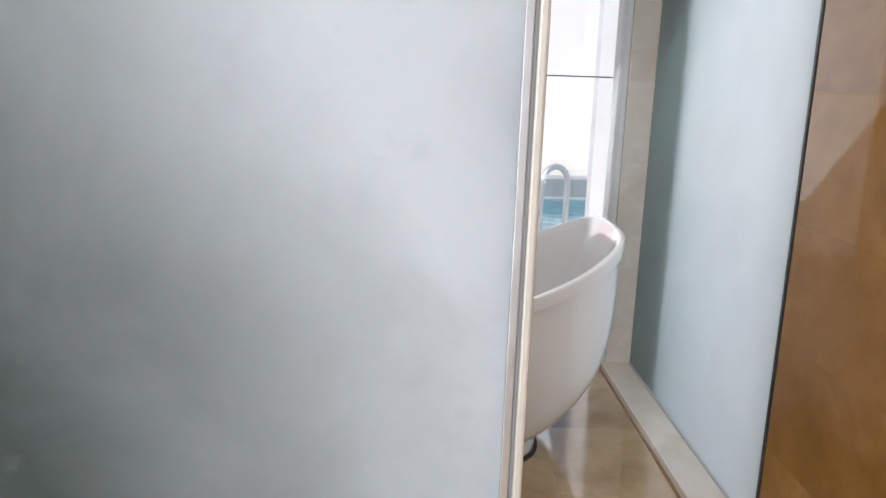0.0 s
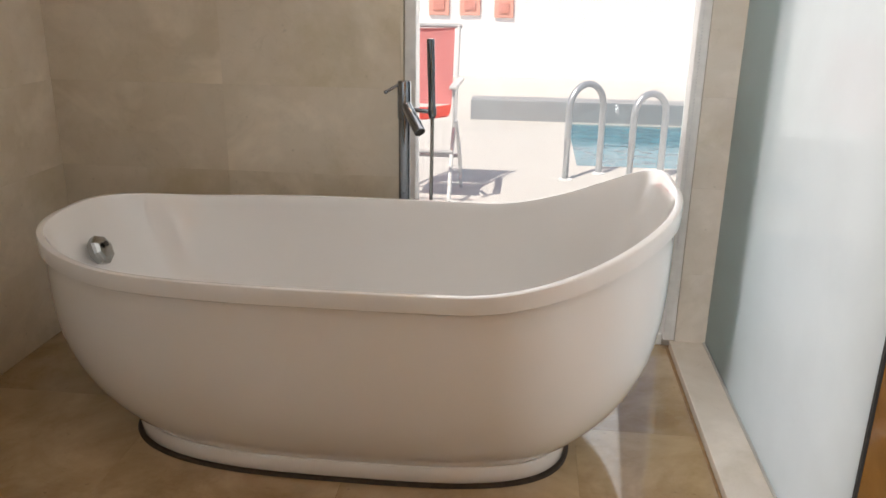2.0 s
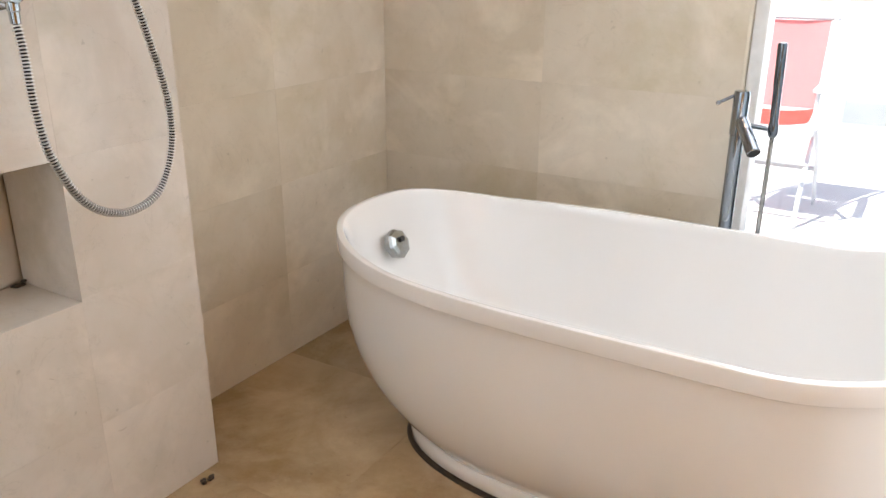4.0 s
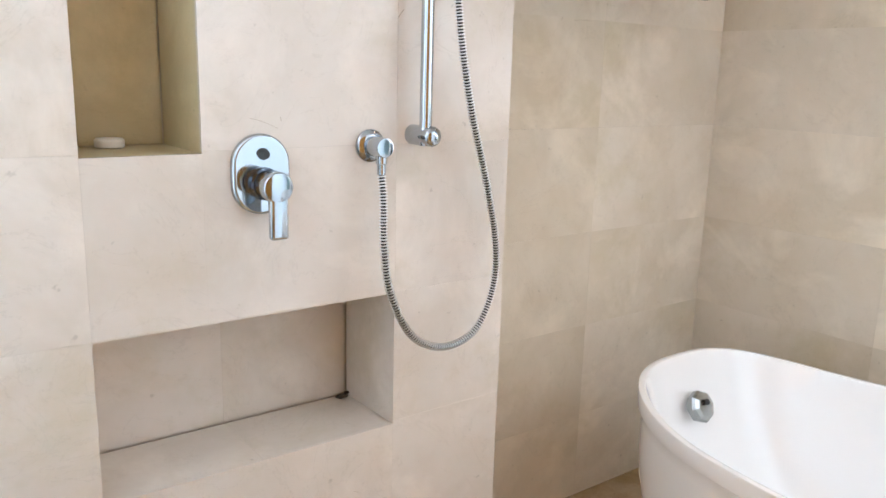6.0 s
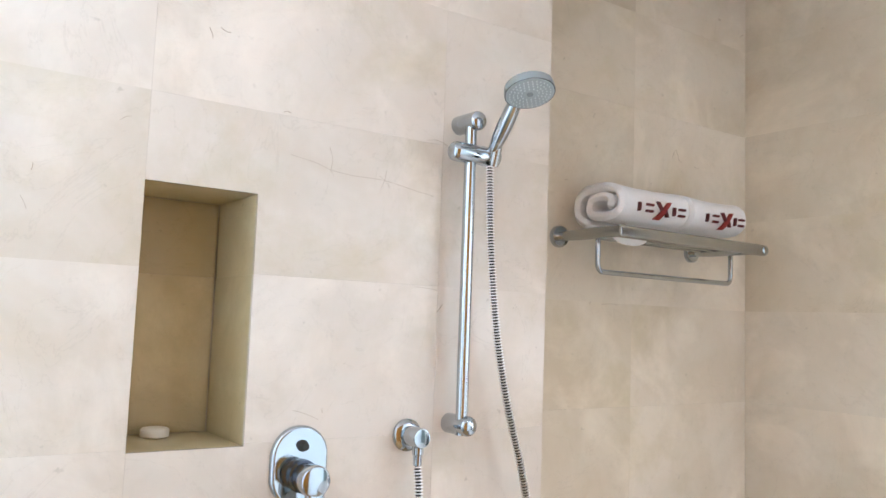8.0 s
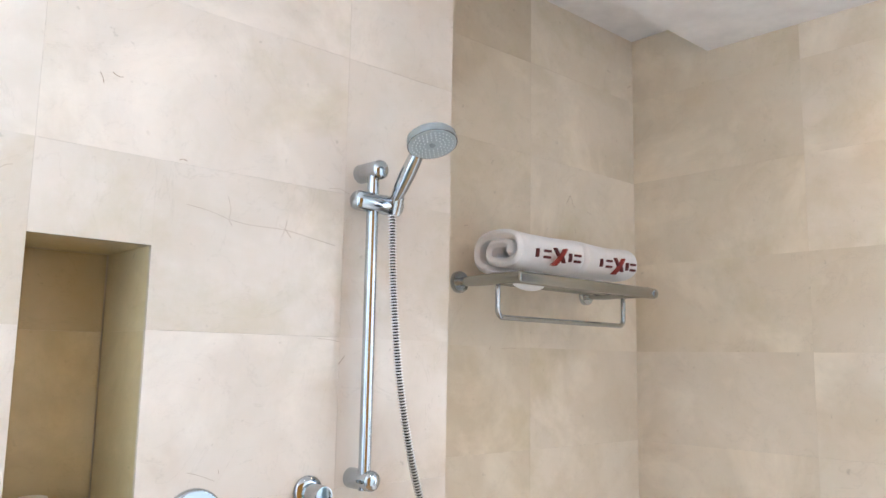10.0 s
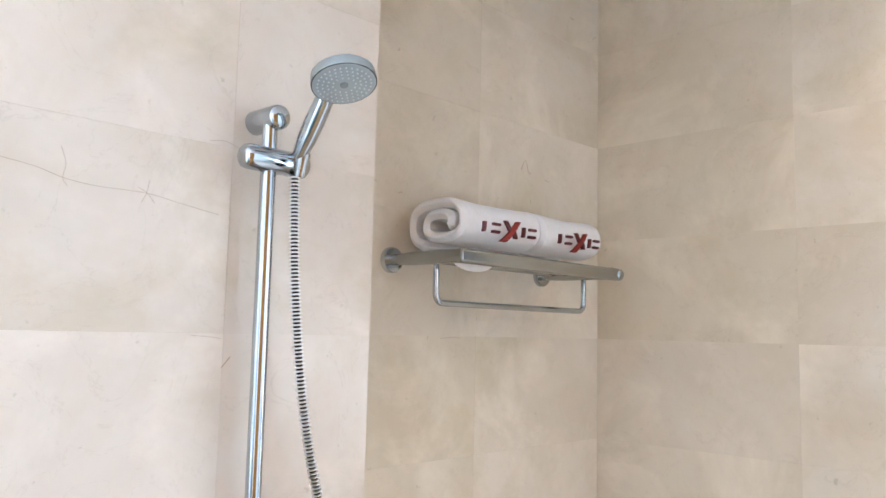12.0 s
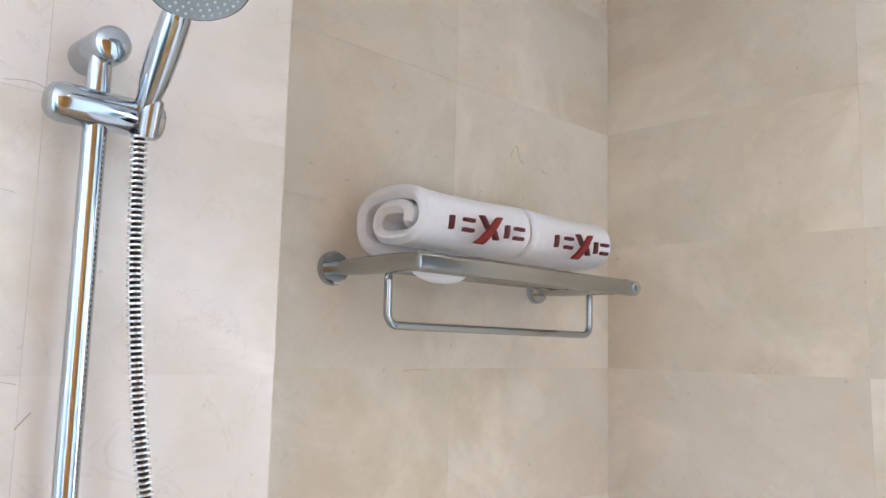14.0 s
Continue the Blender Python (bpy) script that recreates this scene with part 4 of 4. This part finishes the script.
for x0, x1, y0, y1 in ((PX0 - 0.03, PX0, PY0 - 0.03, PY1 + 0.03), (PX1, PX1 + 0.03, PY0 - 0.03, PY1 + 0.03), (PX0, PX1, PY0 - 0.03, PY0), (PX0, PX1, PY1, PY1 + 0.03)):
    box(bm, x0, x1, y0, y1, -1.3, Z_D - 0.31)
structure("pool_basin", bm, POOLTILE, "blue tiled swimming pool basin", "pool")
bm = bmesh.new()
bmesh.ops.create_grid(bm, x_segments=2, y_segments=2, size=0.5, matrix=Matrix.Translation(((PX0 + PX1) / 2, (PY0 + PY1) / 2, -0.115)) @ Matrix.Diagonal((PX1 - PX0 - 0.002, PY1 - PY0 - 0.002, 1, 1)))
structure("water", bm, WATER, "blue rippled swimming pool water", "water")
bm = bmesh.new()
box(bm, 0.80, PX1, PY1 + 0.01, PY1 + 0.3, Z_D - 0.01, 0.105, 0.01)
structure("pool_wall", bm, GREYBAND, "grey low wall along the far side of the pool", "low wall")
bm = bmesh.new()
box(bm, -12, 14, 12.0, 12.3, Z_D - 0.1, 4.2)
structure("wall_far", bm, STUCCO, "bright white stucco wall across the terrace", "wall")
bm = bmesh.new()
box(bm, 2.53, 6.5, 5.60, 5.75, Z_D - 0.01, 2.7)
structure("wall_screen", bm, STUCCO, "white screen wall beside the pool", "wall")
bm = bmesh.new()
box(bm, X_G + 0.045, X_G + 0.45, 2.20, Y_B + 0.27, Z_D - 0.1, 2.7)
structure("wall_stub", bm, TEALWALL, "short dark teal outside wall beside the frosted pane", "wall")

for x, z, s in ((0.004, 0.915, 0.15), (0.458, 0.920, 0.15), (0.953, 0.882, 0.14)):
    c = thing("wall_panel", (x, 12.0, z - s), "small square coral panel on the white far wall", "panel", "coral panels on the far wall")
    bm = bmesh.new()
    box(bm, x - s, x + s, 11.96, 11.999, z - s, z + s, 0.01)
    part("board", bm, CORAL, c)
    bm = bmesh.new()
    box(bm, x - s * 0.55, x + s * 0.55, 11.94, 11.959, z - s * 0.5, z + s * 0.5, 0.005)
    part("inset", bm, plain("pale_coral", (0.70, 0.30, 0.25), 0.6), c)

lad = thing("pool_ladder", (2.0, 5.6, Z_D), "pair of stainless pool ladder handrails at the pool's edge", "ladder")
for a, top, b in (((1.675, 5.51), (1.80, 5.62, 0.565), (1.925, 5.74)), ((2.118, 5.50), (2.235, 5.58, 0.515), (2.355, 5.66))):
    A, B, tz = Vector((*a, 0)), Vector((*b, 0)), top[2]
    r = (B - A).length / 2
    mid, u = (A + B) / 2, (B - A).normalized()
    pts = [Vector((A.x, A.y, Z_D)), Vector((A.x, A.y, (tz - r) / 2))]
    pts += [mid - u * r * math.cos(t) + Vector((0, 0, tz - r + r * math.sin(t))) for t in (math.pi * i / 16 for i in range(17))]
    pts += [Vector((B.x, B.y, (tz - r) / 2)), Vector((B.x, B.y, Z_D))]
    bm = bmesh.new()
    tube(bm, pts, 0.024, 14)
    rail = part("handrail", bm, LADDER, lad, smooth=True)
    for p in (A, B):
        bm = bmesh.new()
        turned(bm, (p.x, p.y, Z_D), (0, 0, 1), [(0, 0.05), (0.01, 0.048), (0.014, 0.03)], 20)
        part("foot_plate", bm, WHITEMETAL, rail)


def build_chair():
    c = thing("folding_chair", (0.67, 4.95, Z_D), "white folding chair with a red sling seat on the terrace", "chair")
    for x in (0.49, 0.93):
        bm = bmesh.new()
        tube(bm, smooth_path([(x, 4.62, Z_D), (x, 4.80, 0.22), (x, 4.97, 0.42), (x, 5.06, 0.70), (x, 5.14, 0.965)], 6), 0.013, 10)
        part("back_post", bm, WHITEMETAL, c, smooth=True)
        bm = bmesh.new()
        tube(bm, smooth_path([(x + 0.03, 5.18, Z_D), (x + 0.03, 4.98, 0.20), (x + 0.03, 4.70, 0.43)], 6), 0.013, 10)
        part("leg", bm, WHITEMETAL, c, smooth=True)
        bm = bmesh.new()
        box(bm, x - 0.005, x + 0.045, 4.62, 5.08, 0.625, 0.648, 0.008)
        part("armrest", bm, WHITEMETAL, c)
        bm = bmesh.new()
        rod(bm, (x + 0.02, 4.66, 0.40), (x + 0.02, 4.66, 0.63), 0.011)
        part("arm_post", bm, WHITEMETAL, c, smooth=True)
    for y, z in ((5.14, 0.962), (4.66, 0.245), (5.02, 0.15)):
        bm = bmesh.new()
        rod(bm, (0.49, y, z), (0.95, y, z), 0.013)
        part("crossbar", bm, plain("grey_bar_paint", (0.45, 0.45, 0.47), 0.5), c, smooth=True)
    for name, pts in (("backrest", [(5.135, 0.95), (5.085, 0.75), (5.03, 0.60), (4.985, 0.49)]), ("seat", [(4.985, 0.49), (4.88, 0.445), (4.76, 0.445), (4.66, 0.465)])):
        bm = bmesh.new()
        cols = []
        for y, z in pts:
            row = []
            for k in range(9):
                s = k / 8
                sag = 0.025 * math.sin(math.pi * s)
                row.append(bm.verts.new((0.515 + 0.39 * s, y + sag * (0.7 if name == "backrest" else 0), z - sag * (0.2 if name == "backrest" else 1))))
            cols.append(row)
        for a, b in zip(cols, cols[1:]):
            for k in range(8):
                bm.faces.new((a[k], a[k + 1], b[k + 1], b[k]))
        bmesh.ops.solidify(bm, geom=bm.faces[:], thickness=0.006)
        part(name, bm, REDSLING if name == "seat" else PINKSLING, c, smooth=True)


build_chair()
# ---------------------------------------------------------------- tiles of walls and floor
Z_LOW = [z for z in ROWS_Z if z < H_LO] + [H_LO]
lay_tiles(wall_shower, MARBLE, (-T, 0, 0), (0, 1, 0), (0, 0, 1), [-2.29, -1.96, -1.35, -0.74, -0.129, 0.481, 1.097, Y_C], ROWS_Z[:-1] + [2.669], [NICHE, LEDGE])
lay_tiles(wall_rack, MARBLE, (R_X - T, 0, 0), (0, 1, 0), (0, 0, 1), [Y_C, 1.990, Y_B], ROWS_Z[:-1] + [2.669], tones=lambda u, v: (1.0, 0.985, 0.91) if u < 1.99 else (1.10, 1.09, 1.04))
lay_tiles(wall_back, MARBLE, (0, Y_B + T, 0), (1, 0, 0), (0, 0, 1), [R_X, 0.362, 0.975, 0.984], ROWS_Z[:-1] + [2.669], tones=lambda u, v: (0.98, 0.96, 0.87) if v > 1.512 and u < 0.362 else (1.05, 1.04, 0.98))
lay_tiles(wall_pier, MARBLE, (0, Y_B + T, 0), (1, 0, 0), (0, 0, 1), [1.953, X_G + 0.12], Z_LOW)
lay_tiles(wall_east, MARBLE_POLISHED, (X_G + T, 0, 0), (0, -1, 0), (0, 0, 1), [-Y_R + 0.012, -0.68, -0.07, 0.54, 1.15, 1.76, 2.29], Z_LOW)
lay_tiles(wall_shower, MARBLE, (0, Y_C - T, 0), (-1, 0, 0), (0, 0, 1), [0.0, 0.24], ROWS_Z[:-1] + [2.669])
for q in (NICHE, LEDGE):
    y0, y1, z0, z1 = q
    d = NI_D - T
    cuts = [y0, y1] if y1 - y0 < 0.4 else [y0, (y0 + y1) / 2, y1]
    # the niche takes its shaded tone; the ledge keeps the plain marble
    stone = MARBLE_NICHE_SHADE if q is NICHE else MARBLE
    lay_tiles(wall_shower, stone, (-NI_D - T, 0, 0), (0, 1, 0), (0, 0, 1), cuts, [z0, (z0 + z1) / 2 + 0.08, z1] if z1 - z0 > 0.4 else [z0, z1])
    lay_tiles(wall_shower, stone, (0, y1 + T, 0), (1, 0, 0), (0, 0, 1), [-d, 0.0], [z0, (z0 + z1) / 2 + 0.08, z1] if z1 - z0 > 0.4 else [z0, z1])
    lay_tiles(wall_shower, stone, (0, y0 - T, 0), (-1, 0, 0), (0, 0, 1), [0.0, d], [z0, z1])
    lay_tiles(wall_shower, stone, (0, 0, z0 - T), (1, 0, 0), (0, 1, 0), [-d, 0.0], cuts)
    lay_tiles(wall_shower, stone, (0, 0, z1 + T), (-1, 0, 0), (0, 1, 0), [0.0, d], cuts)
FX = [R_X, 0.358, 0.968, 1.578, X_G]
FY = [Y_BACK, -1.68, -1.07, -0.46, 0.15, 0.76, 1.37, 1.98, Y_B]
lay_tiles(floor, MARBLE_FLOOR, (0, 0, -T), (1, 0, 0), (0, 1, 0), FX, FY)
lay_tiles(floor, MARBLE_FLOOR, (0, 0, -T), (1, 0, 0), (0, 1, 0), [0.985, 1.955], [Y_B, Y_B + 0.03])
